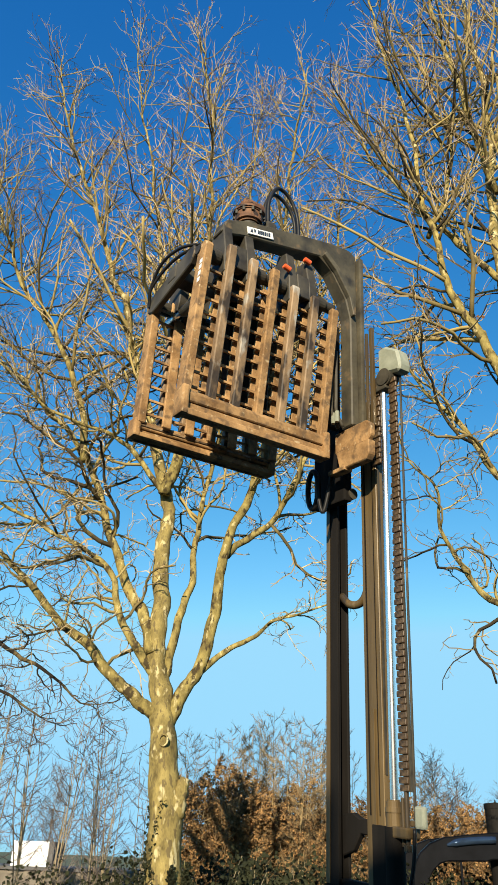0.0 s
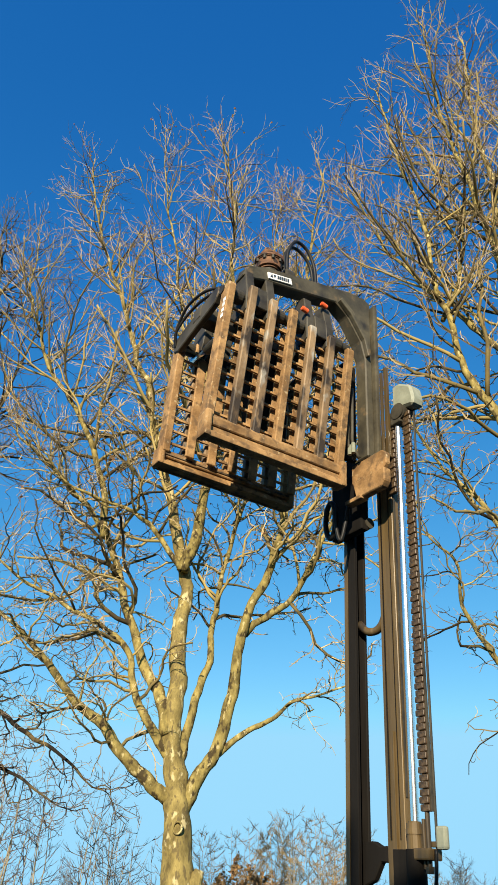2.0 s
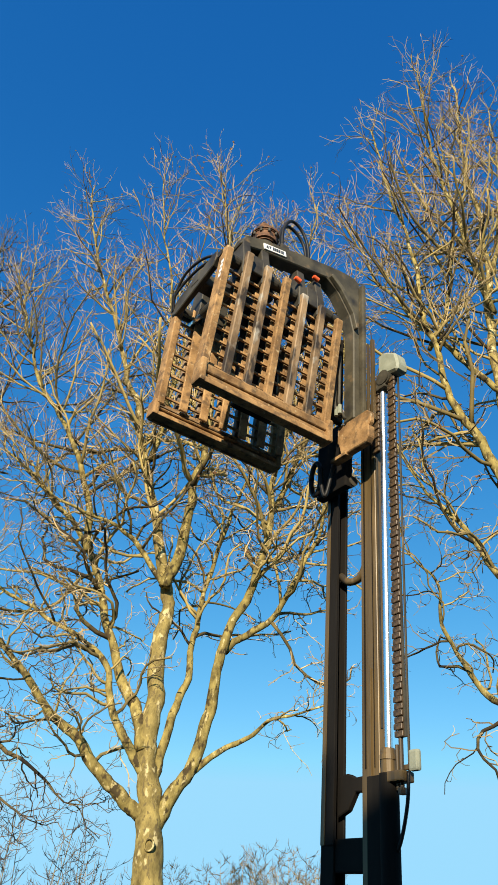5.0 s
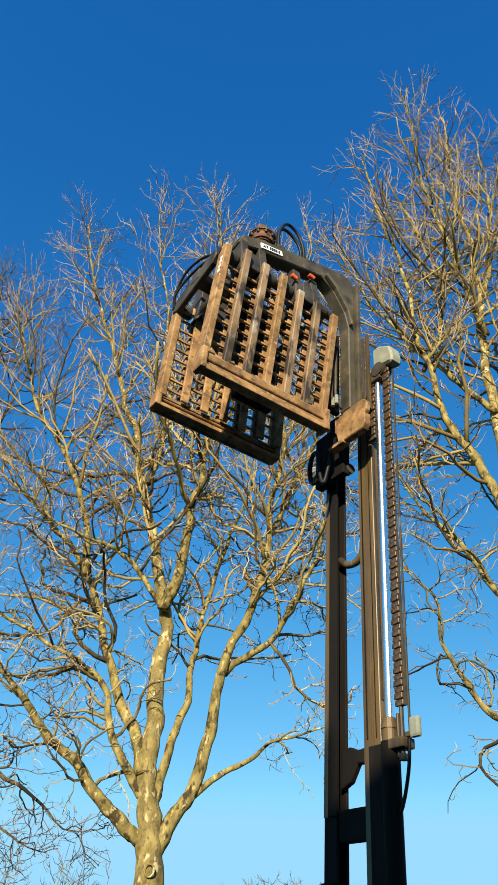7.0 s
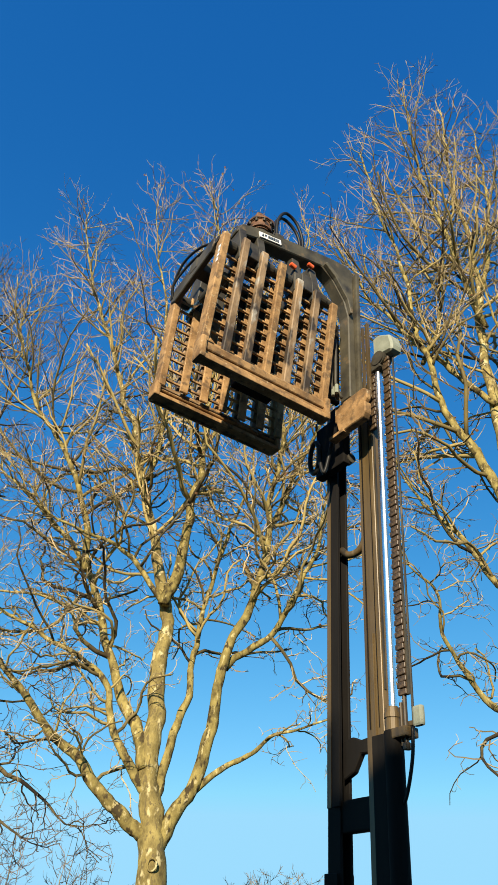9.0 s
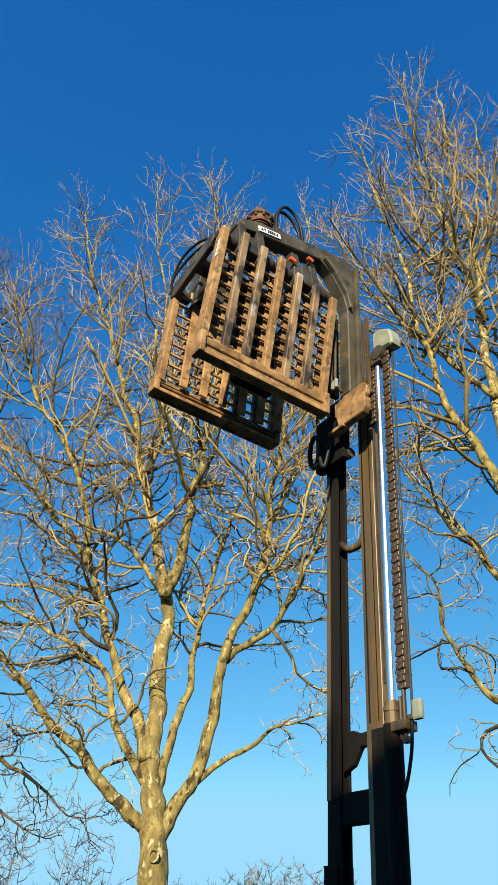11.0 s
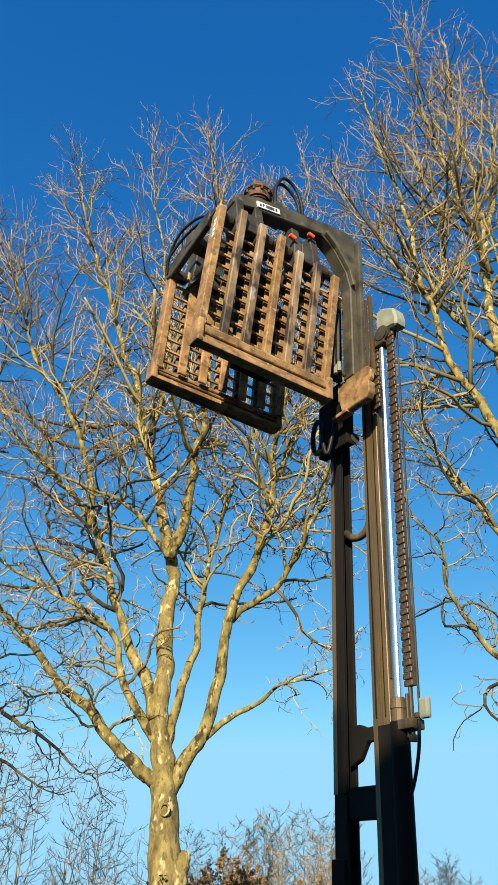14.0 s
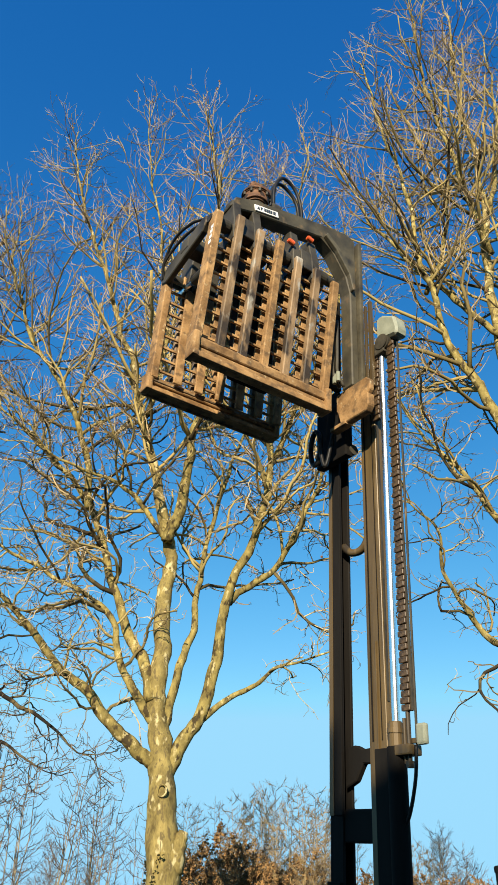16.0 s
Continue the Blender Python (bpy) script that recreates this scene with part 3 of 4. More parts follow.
    part("motor", box((0.49, 0.12, 5.99), (0.57, 0.21, 6.14), 0.018), BLACK, c)
    part("motor_bracket", slab([(0.52, 6.0), (0.60, 6.0), (0.56, 6.16), (0.53, 6.18)], 0.215, 0.245, "n", 0.005), MAST, c)
    for k, (h, w) in enumerate(((6.47, 0.0), (6.44, 0.035))):
        t = Tubes()
        t.add(smooth_line([(0.525, 0.16 + w, 6.12), (0.525, 0.16 + w, 6.33), (0.59, 0.16 + w, h), (0.69, 0.16 + w, h - 0.03), (0.755, 0.16 + w, 6.30), (0.77, 0.16 + w, 6.08)], 7), [0.0125] * 36, 10)
        part_of("hose", t.mesh("hose"), RUBBER, c, "arched black hydraulic hose", True)
    for k in range(2):
        t = Tubes()
        t.add(smooth_line([(0.14 + 0.03 * k, 0.16, 5.76), (0.07 + 0.03 * k, 0.28, 5.77 - 0.02 * k), (0.03 + 0.03 * k, 0.44, 5.73 - 0.02 * k), (0.03, 0.56, 5.60), (0.06, 0.60, 5.50)], 7), [0.010] * 29, 8)
        part_of("hose", t.mesh("hose"), RUBBER, c, "", True)
    t = Tubes()
    t.add(smooth_line([(0.50, 0.10, 5.70), (0.46, 0.05, 5.62), (0.52, 0.04, 5.50), (0.60, 0.06, 5.44), (0.66, 0.10, 5.52)], 7), [0.011] * 29, 8)
    part_of("hose", t.mesh("hose"), RUBBER, c, "", True)
    for u, n, z in ((0.80, 0.0, 5.86), (0.63, -0.02, 5.72)):
        part("coupling_cap", rod((u, n, z), (u + 0.05, n, z - 0.012), 0.018, 12, bevel=0.004), ORANGE, c, "orange coupling cap")
    for z in (5.38, 5.42, 5.46, 5.495):
        x = 0.065 - 0.14 * (z - 4.735)
        part("painted_mark", box((0.0654, x + 0.012, z - 0.014), (0.0659, x + 0.042, z + 0.014), 0), WHITE, c, "white painted mark on the end bar")
    for ob in c.children:  # the rotator and its hoses sit under the tip of the jib
        if ob.name in ("hose", "hose.001") or ob.name.split(".")[0] in ("hanger", "rotator", "motor", "motor_bracket"):
            ob.location = (0.05, -0.07, -0.06)
    return c


build_clamp()


# ---- trees ----
def sway(p, f=0.7, a=0.12):
    return Vector((noise.noise(p * f), noise.noise(p * f + Vector((31, 7, 3))), noise.noise(p * f + Vector((5, 51, 13))))) * a


def sprout(tubes, seeds, p, d, length, r, level, rng, up, tips, spacing):
    """A side branch that bends upwards and carries finer ones, crooked low in the crown and straighter at its top."""
    n = (9, 6, 4)[level]
    high = max(0.0, min(1.0, (p.z - 10) / 8))
    pts, q, wild = [p], d.normalized(), (0.17, 0.24, 0.30)[level] * (1.9 - 1.15 * high)
    step = length / n
    for i in range(n):
        q = (q + Vector((rng.gauss(0, wild), rng.gauss(0, wild), rng.gauss(0, wild * 0.8) + up * (0.65, 0.8, 1)[level]))).normalized()
        pts.append(pts[-1] + q * step)
    (tubes.wood if level == 0 else tubes).add(pts, [r * (1 - 0.5 * i / n) for i in range(n + 1)], 5 if level == 0 else 3)
    if level == 2:
        if p.z > 12 and rng.random() < tips:
            e = pts[-1]
            seeds.ball(e + Vector((rng.gauss(0, 0.03), 0, -0.03)), rng.uniform(0.03, 0.055))
        return
    gap = spacing[level + 1] * (0.82 + 0.4 * high)
    s = gap * rng.uniform(0.6, 1.2) + length * 0.10
    while s < length * 0.97:
        k = min(n - 1, int(s / step))
        at = pts[k].lerp(pts[k + 1], s / step - k)
        t = (pts[k + 1] - pts[k]).normalized()
        side = t.cross(Vector((rng.gauss(0, 1), rng.gauss(0, 1), rng.gauss(0, 1)))).normalized()
        mix = rng.uniform(0.5, 1.15) * (1.15 - 0.45 * high)
        left = 1 - s / length
        ln = (0.45 + 0.75 * left) * rng.uniform(0.5, 1.35) * (1.25, 0.50)[level] * (1.0 + 0.4 * high)
        sprout(tubes, seeds, at, t + side * mix, ln, max((0.0112, 0.0080)[level], r * (0.48, 0.62)[level] * (0.6 + 0.4 * left)), level + 1, rng, up * 0.9, tips, spacing)
        s += gap * rng.uniform(0.6, 1.5)


def plane_tree(name, label, foot, limbs, seed, spacing=(0.26, 0.30, 0.28), tips=0.10, group="plane trees", woods=None):
    """limbs: (thickness at foot, thickness at tip, first share that carries twigs, depth drift, (x, z) way-points in the crown's plane)."""
    rng = random.Random(seed)
    t = thing(name, pose(*foot), label, "tree", group)
    base = Vector(foot)
    twigs, seeds = Tubes(), Tubes()
    twigs.wood = Tubes()
    thick, thin, bough, fine = woods or (BARK, LIMB, BOUGH, TWIG)
    for k, (r0, r1, bare, drift, way) in enumerate(limbs):
        m = len(way) - 1
        line = smooth_line([(x - base.x, drift * (i / m) ** 1.3, z - base.z) for i, (x, z) in enumerate(way)], 7)
        line = [p + (sway(p + base, 0.8, 0.17) + sway(p + base, 2.3, 0.055)) * max(0.0, min(1.0, (p.z - 4.5) / 2.5)) for p in line]
        total = len(line) - 1
        radii = [r1 + ((1.04 if 0.06 < r0 < 0.2 else 0.88 if k else 1.0) * r0 - r1) * (1 - i / total) ** (1.05 if k else 0.35) for i in range(total + 1)]
        one = Tubes()
        one.add(line, radii, 18 if r0 > 0.15 else 12, 0.25 if k == 0 else 0.22)
        part_of("trunk" if k == 0 else "limb", one.mesh("limb"), thick if r0 > 0.24 else thin, t, "" if k else "patchy cream and olive plane bark", True)
        lens = [(line[i + 1] - line[i]).length for i in range(total)]
        whole = sum(lens)
        at, nxt = 0.0, whole * bare * 0.7
        if bare >= 1:
            continue
        for i in range(total):
            while at + lens[i] > nxt:
                f = (nxt - at) / lens[i]
                p = line[i].lerp(line[i + 1], f)
                d = (line[i + 1] - line[i]).normalized()
                side = d.cross(Vector((rng.gauss(0, 1), rng.gauss(0, 1), rng.gauss(0, 0.7)))).normalized()
                left = 1 - nxt / whole
                ln = (1.4 + 3.4 * left) * rng.uniform(0.45, 1.3) * (0.5 if p.z < 8 else 0.75 if p.z < 9.5 else 1.0)
                sprout(twigs, seeds, p, d * 0.65 + side * rng.uniform(0.6, 1.2), ln, min(radii[i] * 0.6, 0.012 + 0.0135 * ln), 0, rng, 0.095 if p.z > 13 else 0.03 if p.z > 9 else 0.0, tips, spacing)
                nxt += spacing[0] * rng.uniform(0.5, 1.5)
            at += lens[i]
        for _ in range(3):
            d = (line[-1] - line[-3]).normalized()
            sprout(twigs, seeds, line[-1], d + Vector((rng.gauss(0, 0.3), rng.gauss(0, 0.3), 0.2)), rng.uniform(0.9, 1.9), r1 * 0.8, 0, rng, 0.1, tips * 2, spacing)
    tagged(part_of("crown", twigs.mesh("crown"), fine, t, "fine bare tan twigs"), kind="stuff")
    tagged(part_of("branchwork", twigs.wood.mesh("branchwork"), bough, t, "thin yellow-brown side branches", True), kind="stuff")
    tagged(part_of("fruit", seeds.mesh("fruit"), SEED, t, "small brown hanging seed balls"), kind="stuff")
    return t


MAIN = [
    (0.417, 0.104, 1, 0, ((-1.86, 0), (-1.96, 2.34), (-2.07, 3.67), (-2.21, 4.91), (-2.31, 5.64), (-2.51, 6.81))),
    (0.306, 0.0278, 0.45, 1, ((-2.24, 5.12), (-2.43, 6.28), (-2.58, 7.35), (-2.64, 8.88), (-2.61, 10.09), (-2.73, 11.21), (-3.33, 13.38), (-3.98, 15.61), (-4.6, 17.59), (-5.54, 20.33), (-6.85, 23.87), (-8.19, 27.55), (-8.98, 30.73))),
    (0.17, 0.0372, 0.3, -1.3, ((-2.5, 5.49), (-2.98, 5.81), (-3.72, 6.41), (-4.78, 7.33), (-5.65, 8.08), (-6.41, 8.89), (-7.41, 9.71))),
    (0.163, 0.0326, 0.35, 1.2, ((-2.6, 6.92), (-2.89, 7.57), (-3.41, 8.45), (-4.11, 10), (-4.97, 12.14), (-6.41, 13.99), (-7.77, 15.4), (-8.95, 16.46))),
    (0.118, 0.0268, 0.3, -0.8, ((-2.56, 6.39), (-2.94, 6.86), (-3.39, 7.45), (-3.73, 8.64), (-4.51, 9.3), (-5.57, 9.85), (-6.67, 10.41), (-7.45, 10.86))),
    (0.159, 0.0285, 0.25, -1, ((-2.73, 11.09), (-2.36, 12.56), (-2.29, 14.18), (-2.13, 16.07), (-2.15, 17.86), (-2.08, 20.95), (-2.26, 25.13), (-2.76, 28.89))),
    (0.13, 0.0271, 0.4, 1.5, ((-2.35, 6.07), (-2.21, 6.71), (-2.15, 7.68), (-1.85, 8.78), (-1.84, 9.77), (-1.72, 11.79), (-1.26, 14.08), (-0.73, 16.41), (-0.58, 19.14))),
    (0.205, 0.0276, 0.38, -0.6, ((-2.2, 5.22), (-1.92, 5.77), (-1.41, 6.7), (-1.18, 8.09), (-0.94, 9.4), (-0.46, 11.07), (-0.06, 12.77), (0.03, 14.75), (0.23, 16.8), (0.39, 21.13), (0.76, 25.17), (1.1, 28.35))),
    (0.0796, 0.0191, 0.8, -0.6, ((-1.45, 6.49), (-0.77, 7.07), (-0.13, 7.41), (0.66, 7.71), (1.53, 8.01))),
    (0.0932, 0.0219, 0.25, -1.2, ((-0.92, 9.3), (0.04, 10.17), (0.75, 11.4), (1.36, 12.75), (1.55, 14.38), (1.89, 16.8))),
    (0.0824, 0.022, 0.25, -1.4, ((-2.72, 11.09), (-3.67, 12.33), (-4.55, 12.79), (-5.9, 12.96), (-7.23, 14.31))),
    (0.108, 0.0227, 0.2, 0.8, ((-4.98, 12.12), (-5.67, 14.44), (-6.94, 16.94), (-8.47, 19.5), (-9.74, 22.61), (-10.13, 25.71))),
    (0.0813, 0.0209, 0.15, -1, ((-3.82, 15.37), (-3.53, 18.24), (-3.82, 21.15), (-4.47, 24.19), (-5.33, 29.13))),
    (0.0796, 0.0205, 0.15, 1, ((-0.16, 13.01), (0.87, 16.29), (1.81, 19.15), (2.31, 22.03), (2.61, 25.5))),
    (0.0694, 0.0185, 0.15, 0.8, ((-2.14, 16.81), (-1.26, 19.65), (-0.8, 23.06), (-0.67, 28.67))),
]
main_tree = plane_tree("plane_tree", "tall bare plane tree with patchy yellow-cream bark and forked trunk", (-1.86, 18.0, 0.0), MAIN, 11)

scar = Tubes()
scar.add([Vector((-0.30 + 0.10 * math.cos(a), -0.375 - 0.03 * math.cos(a), 4.86 + 0.12 * math.sin(a))) for a in [2 * math.pi * i / 20 for i in range(21)]], [0.022] * 21, 8, 0.2)
part_of("branch_scar", scar.mesh("branch_scar"), BARK, main_tree, "healed ring where a branch was cut", True)
burl = Tubes()
burl.add(smooth_line([(0.0, -0.05, 3.35), (0.10, -0.08, 3.7), (0.18, -0.10, 3.98), (0.22, -0.10, 4.12)], 5), [0.25 - 0.010 * i for i in range(16)], 14, 0.3)
part_of("burl", burl.mesh("burl"), BARK, main_tree, "stub of a cut limb", True)


def trunk_ivy():
    """Ivy added for the trunk foot's shade: thick there, thinning to edge sprigs."""
    rng = random.Random(41)
    iv = tagged(new("ivy"), "dark ivy added for the shade on the plane trunk's foot", "ivy", kind="stuff")
    iv.matrix_world = pose(-1.80, 18.0, 0)
    lv, st = Tubes(), Tubes()
    for a in range(15):
        ang = rng.uniform(math.pi * 0.95, math.pi * 2.05)
        top = rng.uniform(2.2, 2.75) if a > 3 else rng.uniform(3.3, 4.6)
        if a < 3:
            ang = math.pi * (1.0 + 0.05 * a)
        pts = [Vector((math.cos(ang + 0.2 * math.sin(z * 3 + a)) * 0.42 - 0.06 * z * 0.4, math.sin(ang + 0.2 * math.sin(z * 3 + a)) * 0.42, z)) for z in [top * i / 14 for i in range(15)]]
        st.add(pts, [0.014 - 0.0007 * i for i in range(15)], 5)
        for _ in range(900 if a > 3 else 260):
            f = rng.random() ** 1.15
            p = pts[int(f * 13)].lerp(pts[int(f * 13) + 1], rng.random())
            o = 0.16 * (1.15 - f)
            lv.leaf(p + Vector((rng.gauss(0, o), -abs(rng.gauss(0, o * 0.5)), rng.gauss(0, 0.05))), Vector((rng.gauss(0, 1), rng.gauss(-0.3, 1), rng.gauss(-0.3, 0.8))), rng.uniform(0.05, 0.10))
    part_of("foliage", lv.mesh("foliage"), IVY, iv)
    part_of("stems", st.mesh("stems"), LIMB, iv)


trunk_ivy()

RIGHT = [
    (0.382, 0.149, 1, 0, ((5.75, 0), (5.93, 3.86), (5.93, 7.03), (5.96, 9.8))),
    (0.257, 0.0351, 0.35, 0.8, ((5.95, 9.69), (6.29, 12.79), (6.21, 16.29), (6.41, 19.91), (6.76, 24.44), (6.81, 30), (7.16, 35.63))),
    (0.139, 0.0255, 0.25, -0.8, ((6.03, 10.25), (5.61, 13.51), (4.85, 15.44), (4.35, 17.78), (4.1, 20.35), (3.48, 24.54), (2.88, 28.87))),
    (0.0775, 0.0194, 0.25, -0.8, ((5.93, 7.03), (4.76, 7.47), (4.25, 7.96), (3.86, 8.56), (3.63, 9.67), (3.13, 10.35))),
    (0.0968, 0.022, 0.25, 0.6, ((5.95, 9.46), (5.25, 10.54), (4.61, 11.99), (3.98, 13.05), (3.37, 14.24))),
    (0.107, 0.0244, 0.15, -0.7, ((6.42, 19.71), (5.92, 23.19), (5.28, 28.07), (5.06, 34.07))),
    (0.0928, 0.0232, 0.2, 0.9, ((6.22, 16.29), (5.02, 17.98), (4, 19.58), (2.92, 22.03), (2.25, 24.65))),
    (0.113, 0.0235, 0.25, -1.2, ((6.18, 12.09), (7.21, 15.67), (8.16, 19.73), (8.85, 24.65), (9.6, 31.41))),
    (0.088, 0.0244, 0.2, 1, ((6.58, 21.47), (7.47, 25.09), (8.16, 29.47), (8.54, 34.7))),
    (0.0763, 0.0238, 0.15, 0.4, ((4.34, 17.76), (5.26, 20.88), (5.79, 25.1), (5.92, 31.54))),
]
plane_tree("plane_tree", "tall bare plane tree with yellowish limbs beside the lift", (5.75, 15.0, 0.0), RIGHT, 23, (0.35, 0.33, 0.30))

LEFT = [
    (0.381, 0.148, 1, 0, ((-10.6, 0), (-10.92, 4.18), (-11.21, 7.34), (-11.45, 9.51))),
    (0.226, 0.0339, 0.3, 0.8, ((-11.44, 9.29), (-11.54, 12.88), (-11.35, 17.37), (-11.34, 21.5), (-11.74, 24.7), (-12.47, 27.55))),
    (0.117, 0.0191, 0.2, -0.6, ((-11.21, 7.34), (-9.77, 8.19), (-8.27, 7.96), (-6.65, 7.19), (-5.25, 6.43), (-4.39, 5.78))),
    (0.0948, 0.019, 0.2, -1, ((-11.14, 6.16), (-9.48, 6.68), (-7.78, 6.44), (-6.29, 5.89), (-5.12, 5.34))),
    (0.112, 0.0224, 0.2, 0.6, ((-11.51, 12.3), (-10.34, 15.18), (-9.73, 18.89), (-9.54, 22.53))),
]
# darker woods carry the shade on its low limbs and twigs
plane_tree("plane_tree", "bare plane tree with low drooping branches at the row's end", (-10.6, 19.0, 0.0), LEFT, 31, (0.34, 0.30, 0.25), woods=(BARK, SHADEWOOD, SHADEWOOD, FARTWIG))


# ---- far trees ----
def thin_tree(name, label, at, height, width, stems, seed, bark, twig, group, leafy=None, dense=1.0):
    rng = random.Random(seed)
    t = thing(name, pose(*at), label, "tree", group)
    fine, leaves = Tubes(), Tubes()
    for s in range(stems):
        a = rng.uniform(0, 2 * math.pi)
        lean = rng.uniform(0.15, 1.0) * width * 0.5
        h = height * rng.uniform(0.72, 1.0)
        pts = []
        for i in range(7):
            f = i / 6
            p = Vector((math.cos(a) * lean * f ** 1.2, math.sin(a) * lean * f ** 1.2, h * f))
            pts.append(p + sway(p + Vector((s * 9, seed, 0)), 0.5, 0.25) * f)
        r = 0.008 * h / math.sqrt(stems) + 0.008
        wood = Tubes()
        wood.add(pts, [r * (1 - 0.85 * i / 6) for i in range(7)], 5)
        part_of("stem", wood.mesh("stem"), bark, t, "", True)
        z = 0.26
        while z < 0.98:
            k = min(5, int(z * 6))
            p = pts[k].lerp(pts[k + 1], z * 6 - k)
            b = rng.uniform(0, 2 * math.pi)
            ln = width * 0.33 * (1.25 - z) * rng.uniform(0.6, 1.3) + 0.3
            d = Vector((math.cos(b), math.sin(b), rng.uniform(0.0, 0.95))).normalized()
            m = p + d * ln * 0.5
            e = m + (d + Vector((0, 0, 0.5))).normalized() * ln * 0.5
            fine.add([p, m, e], [0.013, 0.009, 0.005], 3)
            for _ in range(int(9 * dense)):
                f = rng.uniform(0.15, 1.0)
                q = p.lerp(m, f * 2) if f < 0.5 else m.lerp(e, f * 2 - 1)
                g = (d + Vector((rng.gauss(0, 0.7), rng.gauss(0, 0.7), rng.gauss(0.2, 0.6)))).normalized()
                l2 = ln * rng.uniform(0.2, 0.5)
                fine.add([q, q + g * l2 * 0.5, q + (g + Vector((rng.gauss(0, 0.15), 0, 0.2))) * l2], [0.0068, 0.0052, 0.0036], 3)
                if leafy:
                    for _ in range(13):
                        w = q + g * l2 * rng.uniform(0.2, 1.1)
                        leaves.leaf(w, Vector((rng.gauss(0, 1), rng.gauss(0, 1), rng.gauss(-0.4, 0.7))), rng.uniform(0.05, 0.10))
            z += 0.042 / dense * rng.uniform(0.6, 1.4)
    tagged(part_of("crown", fine.mesh("crown"), twig, t), kind="stuff")
    if leafy:
        tagged(part_of("foliage", leaves.mesh("foliage"), leafy, t, "withered brown leaves"), kind="stuff")
    return t


slim = thin_tree("birch", "slender bare birch in the far belt", (-5.7, 23.6, 0), 7.6, 2.7, 5, 3, FARBARK, FARTWIG, "far belt of trees", dense=0.72)
gold = thin_tree("poplar", "golden-twigged bare poplar in the far belt", (2.0, 31, 0), 8.0, 2.5, 7, 5, FARGOLD, FARGOLDTWIG, "far belt of trees", dense=1.3)
round_tree = thin_tree("lime_tree", "bare round-crowned tree in the far belt", (9.8, 44, 0), 8.6, 4.4, 9, 7, FARBARK, FARTWIG, "far belt of trees", dense=1.3)
bush = thin_tree("hazel_bush", "brown-leaved bush that keeps its withered leaves", (-1.25, 30, 0), 5.8, 4.8, 20, 9, FARGOLD, FARGOLDTWIG, "far bushes", BROWNLEAF)


def scatter():
    rng = random.Random(77)
    for x, y, s in ((-7.8, 23.5, 1.08), (-7.1, 25.5, 1.1), (-4.9, 25, 0.95), (-4.3, 23.3, 0.82), (-3.7, 26.8, 0.92), (-8.6, 26, 1.2), (-5.3, 28.5, 1.0), (-10.2, 27, 1.1), (4.3, 30, 0.75), (5.3, 34, 0.9)):
        copy_thing(slim, pose(x, y, 0, 0, 0, rng.uniform(0, 360)) @ Matrix.Scale(s, 4))
    for x, y, s in ((0.8, 36, 1.12), (-0.3, 33, 1.0), (-1.4, 35, 0.98), (2.9, 33, 0.98), (1.4, 29, 0.86), (3.7, 36, 0.92), (7.1, 39, 0.88), (8.4, 41, 0.95), (-3.4, 36, 1.0), (0.3, 30, 0.9)):
        copy_thing(gold, pose(x, y, 0, 0, 0, rng.uniform(0, 360)) @ Matrix.Scale(s, 4))
    for x, y, s in ((11.5, 45, 0.9), (13.4, 46, 0.84), (15.2, 47, 0.9), (8.0, 48, 0.86), (17.3, 45, 0.92), (5.4, 49, 0.82), (-15.5, 46, 0.95), (-12, 48, 0.85), (-1.8, 50, 0.8), (2.4, 51, 0.82)):
        copy_thing(round_tree, pose(x, y, 0, 0, 0, rng.uniform(0, 360)) @ Matrix.Scale(s, 4))
    for x, y, s in ((0.9, 31, 0.92), (4.0, 31, 0.85), (2.4, 30, 0.75), (6.0, 31, 0.8), (8.2, 31, 0.85)):
        copy_thing(bush, pose(x, y, 0, 0, 0, rng.uniform(0, 360)) @ Matrix.Scale(s, 4))


scatter()


def hedge():
    """Dark evergreen undergrowth at the foot of the trees."""
    rng = random.Random(5)
    t, w = Tubes(), Tubes()
    for i in range(150):
        x = rng.uniform(-11, 12)
        y = rng.uniform(20.5, 23.5)
        h = rng.uniform(1.7, 2.7) * (1.0 if -3.0 < x < 5 else 0.85)
        p0 = Vector((x, y, 0))
        top = Vector((x + rng.gauss(0, 0.5), y + rng.gauss(0, 0.4), h))
        w.add([p0, p0.lerp(top, 0.5), top], [0.03, 0.02, 0.008], 4)
        for _ in range(260):
            f = rng.random() ** 0.7
            c = p0.lerp(top, f) + Vector((rng.gauss(0, 0.35), rng.gauss(0, 0.35), rng.gauss(0, 0.18)))
            t.leaf(c, Vector((rng.gauss(0, 1), rng.gauss(0, 1), rng.gauss(0, 0.8))), rng.uniform(0.07, 0.16))
    hg = tagged(new("hedge"), "dark evergreen undergrowth below the far trees", "hedge", kind="stuff")
    part_of("foliage", t.mesh("foliage"), IVY, hg)
    part_of("stems", w.mesh("stems"), FARBARK, hg)
    return hg


hedge()


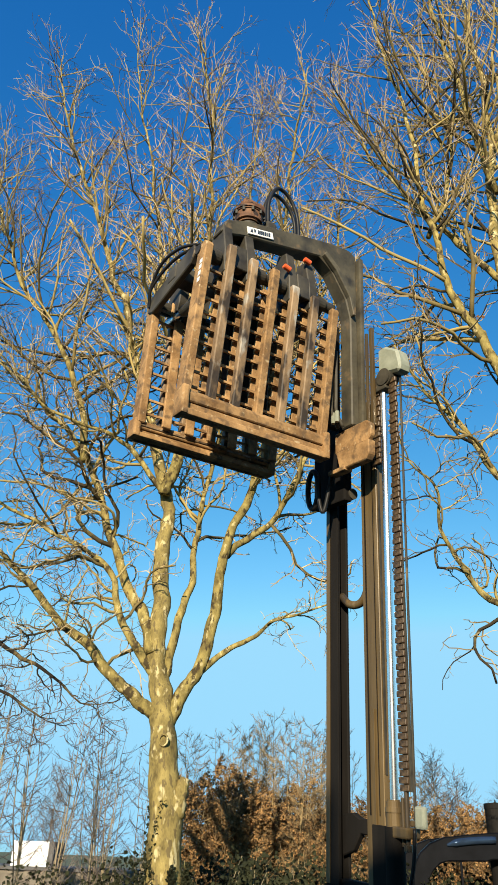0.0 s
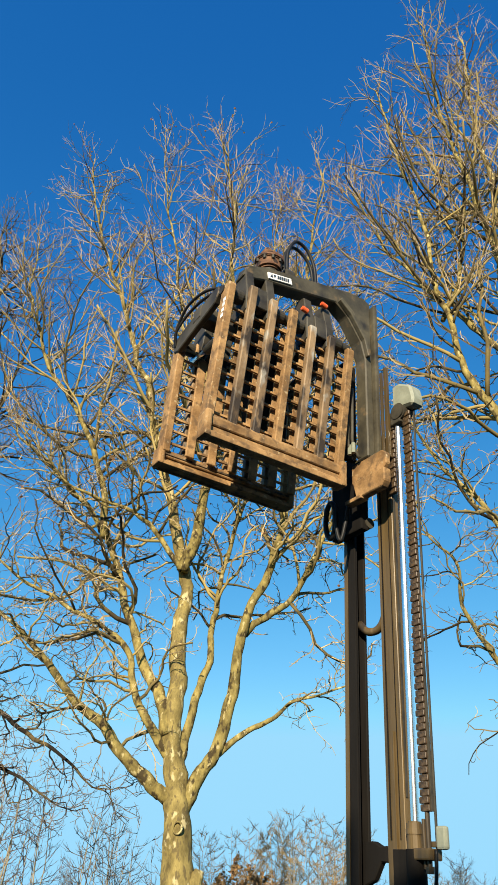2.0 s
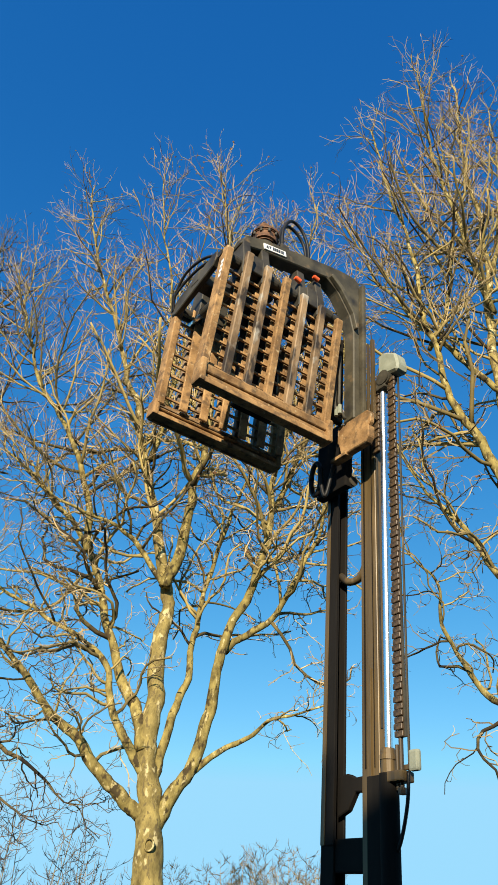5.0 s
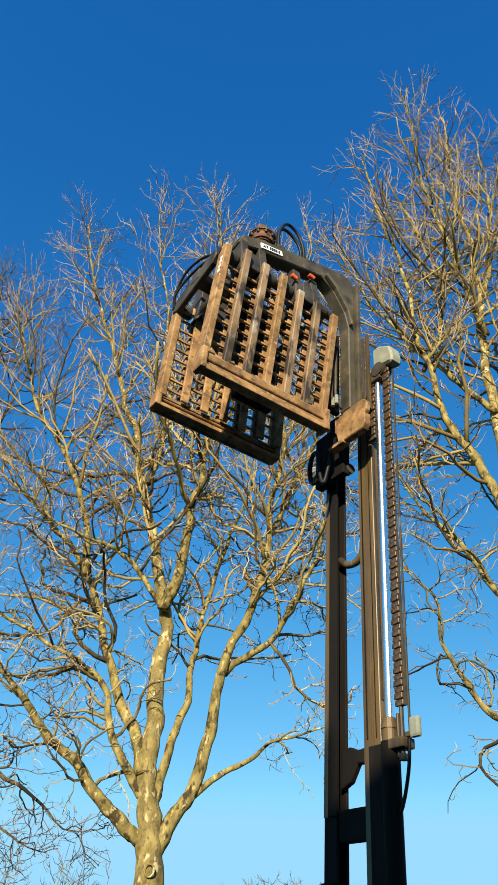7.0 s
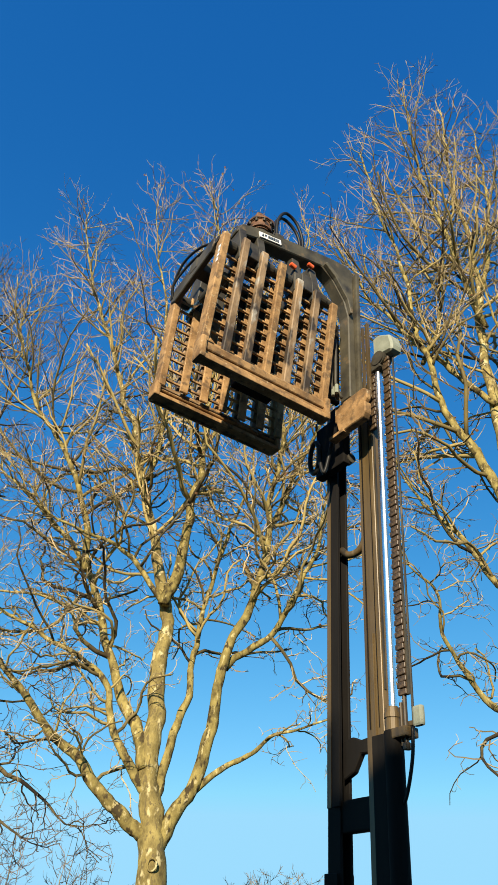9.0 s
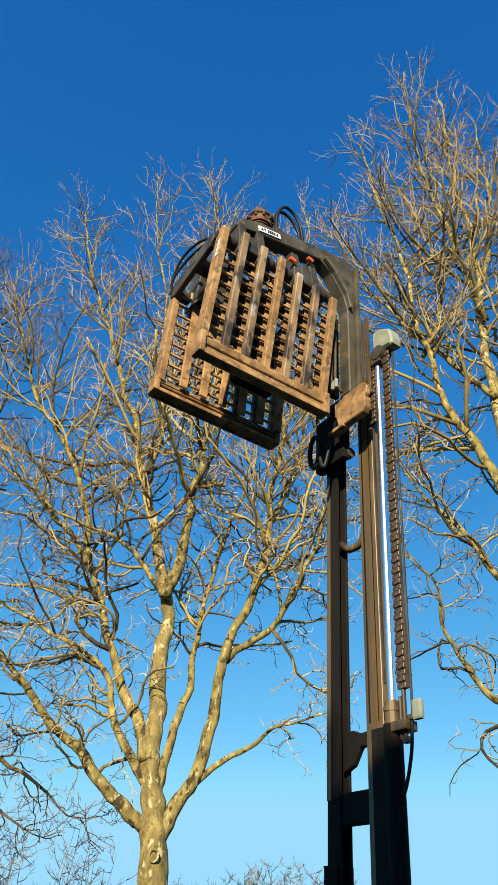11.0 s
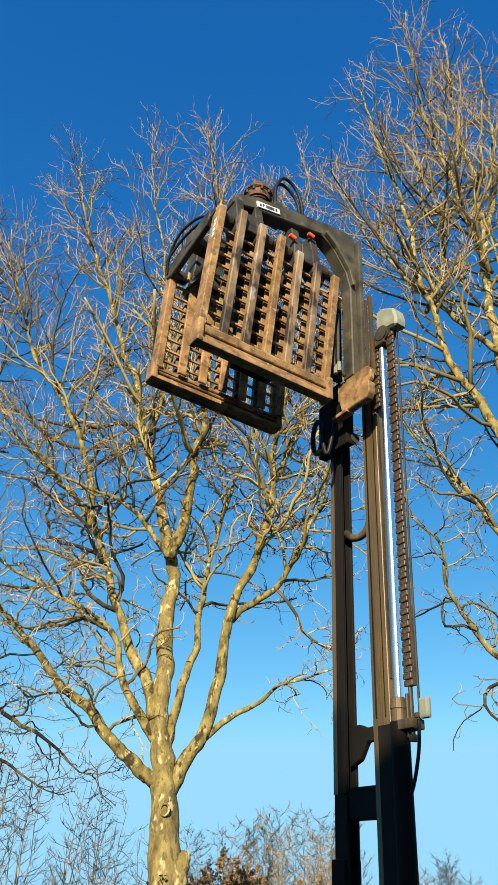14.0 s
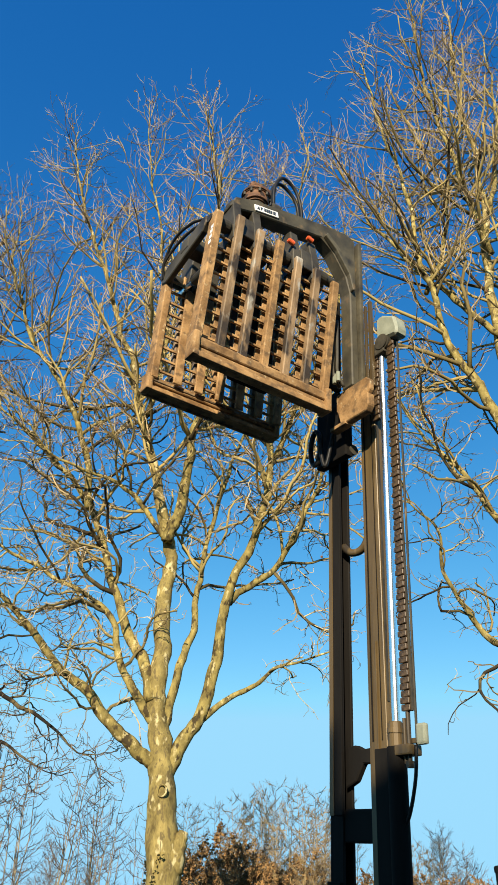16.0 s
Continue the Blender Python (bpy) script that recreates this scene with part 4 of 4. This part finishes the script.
def far_house():
    h = thing("house", pose(-9.95, 37, 0), "low dark-roofed building with a white rooftop box", "house")
    part("wall", box((-5, 0, 0), (4.2, 6, 1.86), 0.03), TIMBER, h)
    part("roof", box((-5.15, -0.15, 1.86), (4.35, 6.15, 2.0), 0.02), ROOFING, h)
    part("rooftop_box", box((-0.85, 0.2, 2.003), (0.75, 2.2, 2.98), 0.02), PLASTER, h, "white plastered rooftop box")
    # the white box's shaded side, built as a dark strip
    part("side_panel", box((0.753, 0.2, 2.003), (1.0, 2.2, 2.98), 0.02), ROOFING, h, "box side with its shade put in as dark colour")
    f = thing("fence", pose(-9.4, 29, 0), "low grey timber fence in front of the white building", "fence")
    for i in range(14):
        part("post", box((-3 + i * 0.7, 0, 0), (-2.9 + i * 0.7, 0.1, 1.25), 0.01), TIMBER, f)
    for z in (0.5, 1.0):
        part("rail", box((-3.1, -0.04, z), (6.4, -0.002, z + 0.14), 0.008), TIMBER, f)


far_house()


def parked_truck():
    """Dark cab beyond the mast: a rounded window arch, gloss roof and exhaust stack."""
    t = thing("truck", pose(3.7, 20.0, 0.0), "parked black truck cab with rounded window frame and exhaust stack", "truck")
    part("cab", box((0.0, 0.0, 0.5), (4.2, 2.2, 1.9), 0.08), CABPAINT, t)
    lower = [(0.0, 1.9), (0.0, 2.39), (0.06, 2.66), (0.19, 2.87), (0.44, 3.08), (0.79, 3.22), (1.4, 3.30), (2.0, 3.36), (4.2, 3.42), (4.2, 2.80), (1.9, 2.78), (1.76, 2.735), (0.85, 2.71), (0.66, 2.66), (0.50, 2.52), (0.38, 2.33), (0.36, 1.9)]
    for y in (0.0, 2.0):
        part("window_arch", slab(lower, y, y + 0.2, "n", 0.03), CABPAINT, t)
    part("roof", box((0.85, 0.201, 3.1), (4.1, 1.999, 3.2), 0.03), CABPAINT, t)
    strip = Tubes()
    strip.add(smooth_line([(0.84, -0.01, 3.05), (1.1, -0.03, 3.115), (1.5, -0.03, 3.165), (2.0, -0.03, 3.20)], 6), [0.03 + 0.055 * min(1, i / 5) for i in range(19)], 12)
    part_of("roof_gutter", strip.mesh("roof_gutter"), LACQUER, t, "glossy rounded strip reflecting the blue sky", True)
    part("pillar", box((1.135, 0.05, 1.9), (1.185, 0.12, 2.712), 0.01), CABPAINT, t)
    part("exhaust", rod((2.3, 0.6, 1.95), (2.3, 0.6, 4.0), 0.29, 24, bevel=0.03), OUTER, t, "thick black exhaust stack")
    part("exhaust_rim", rod((2.3, 0.6, 3.88), (2.3, 0.6, 4.03), 0.31, 24, bevel=0.02), OUTER, t)
    for x in (0.8, 3.2):
        w = part("wheel", rod((x, -0.05, 0.52), (x, 0.25, 0.52), 0.52, 28, bevel=0.05), RUBBER, t)
        part("rim", rod((x, -0.07, 0.52), (x, -0.04, 0.52), 0.28, 20), BLACK, w)


parked_truck()
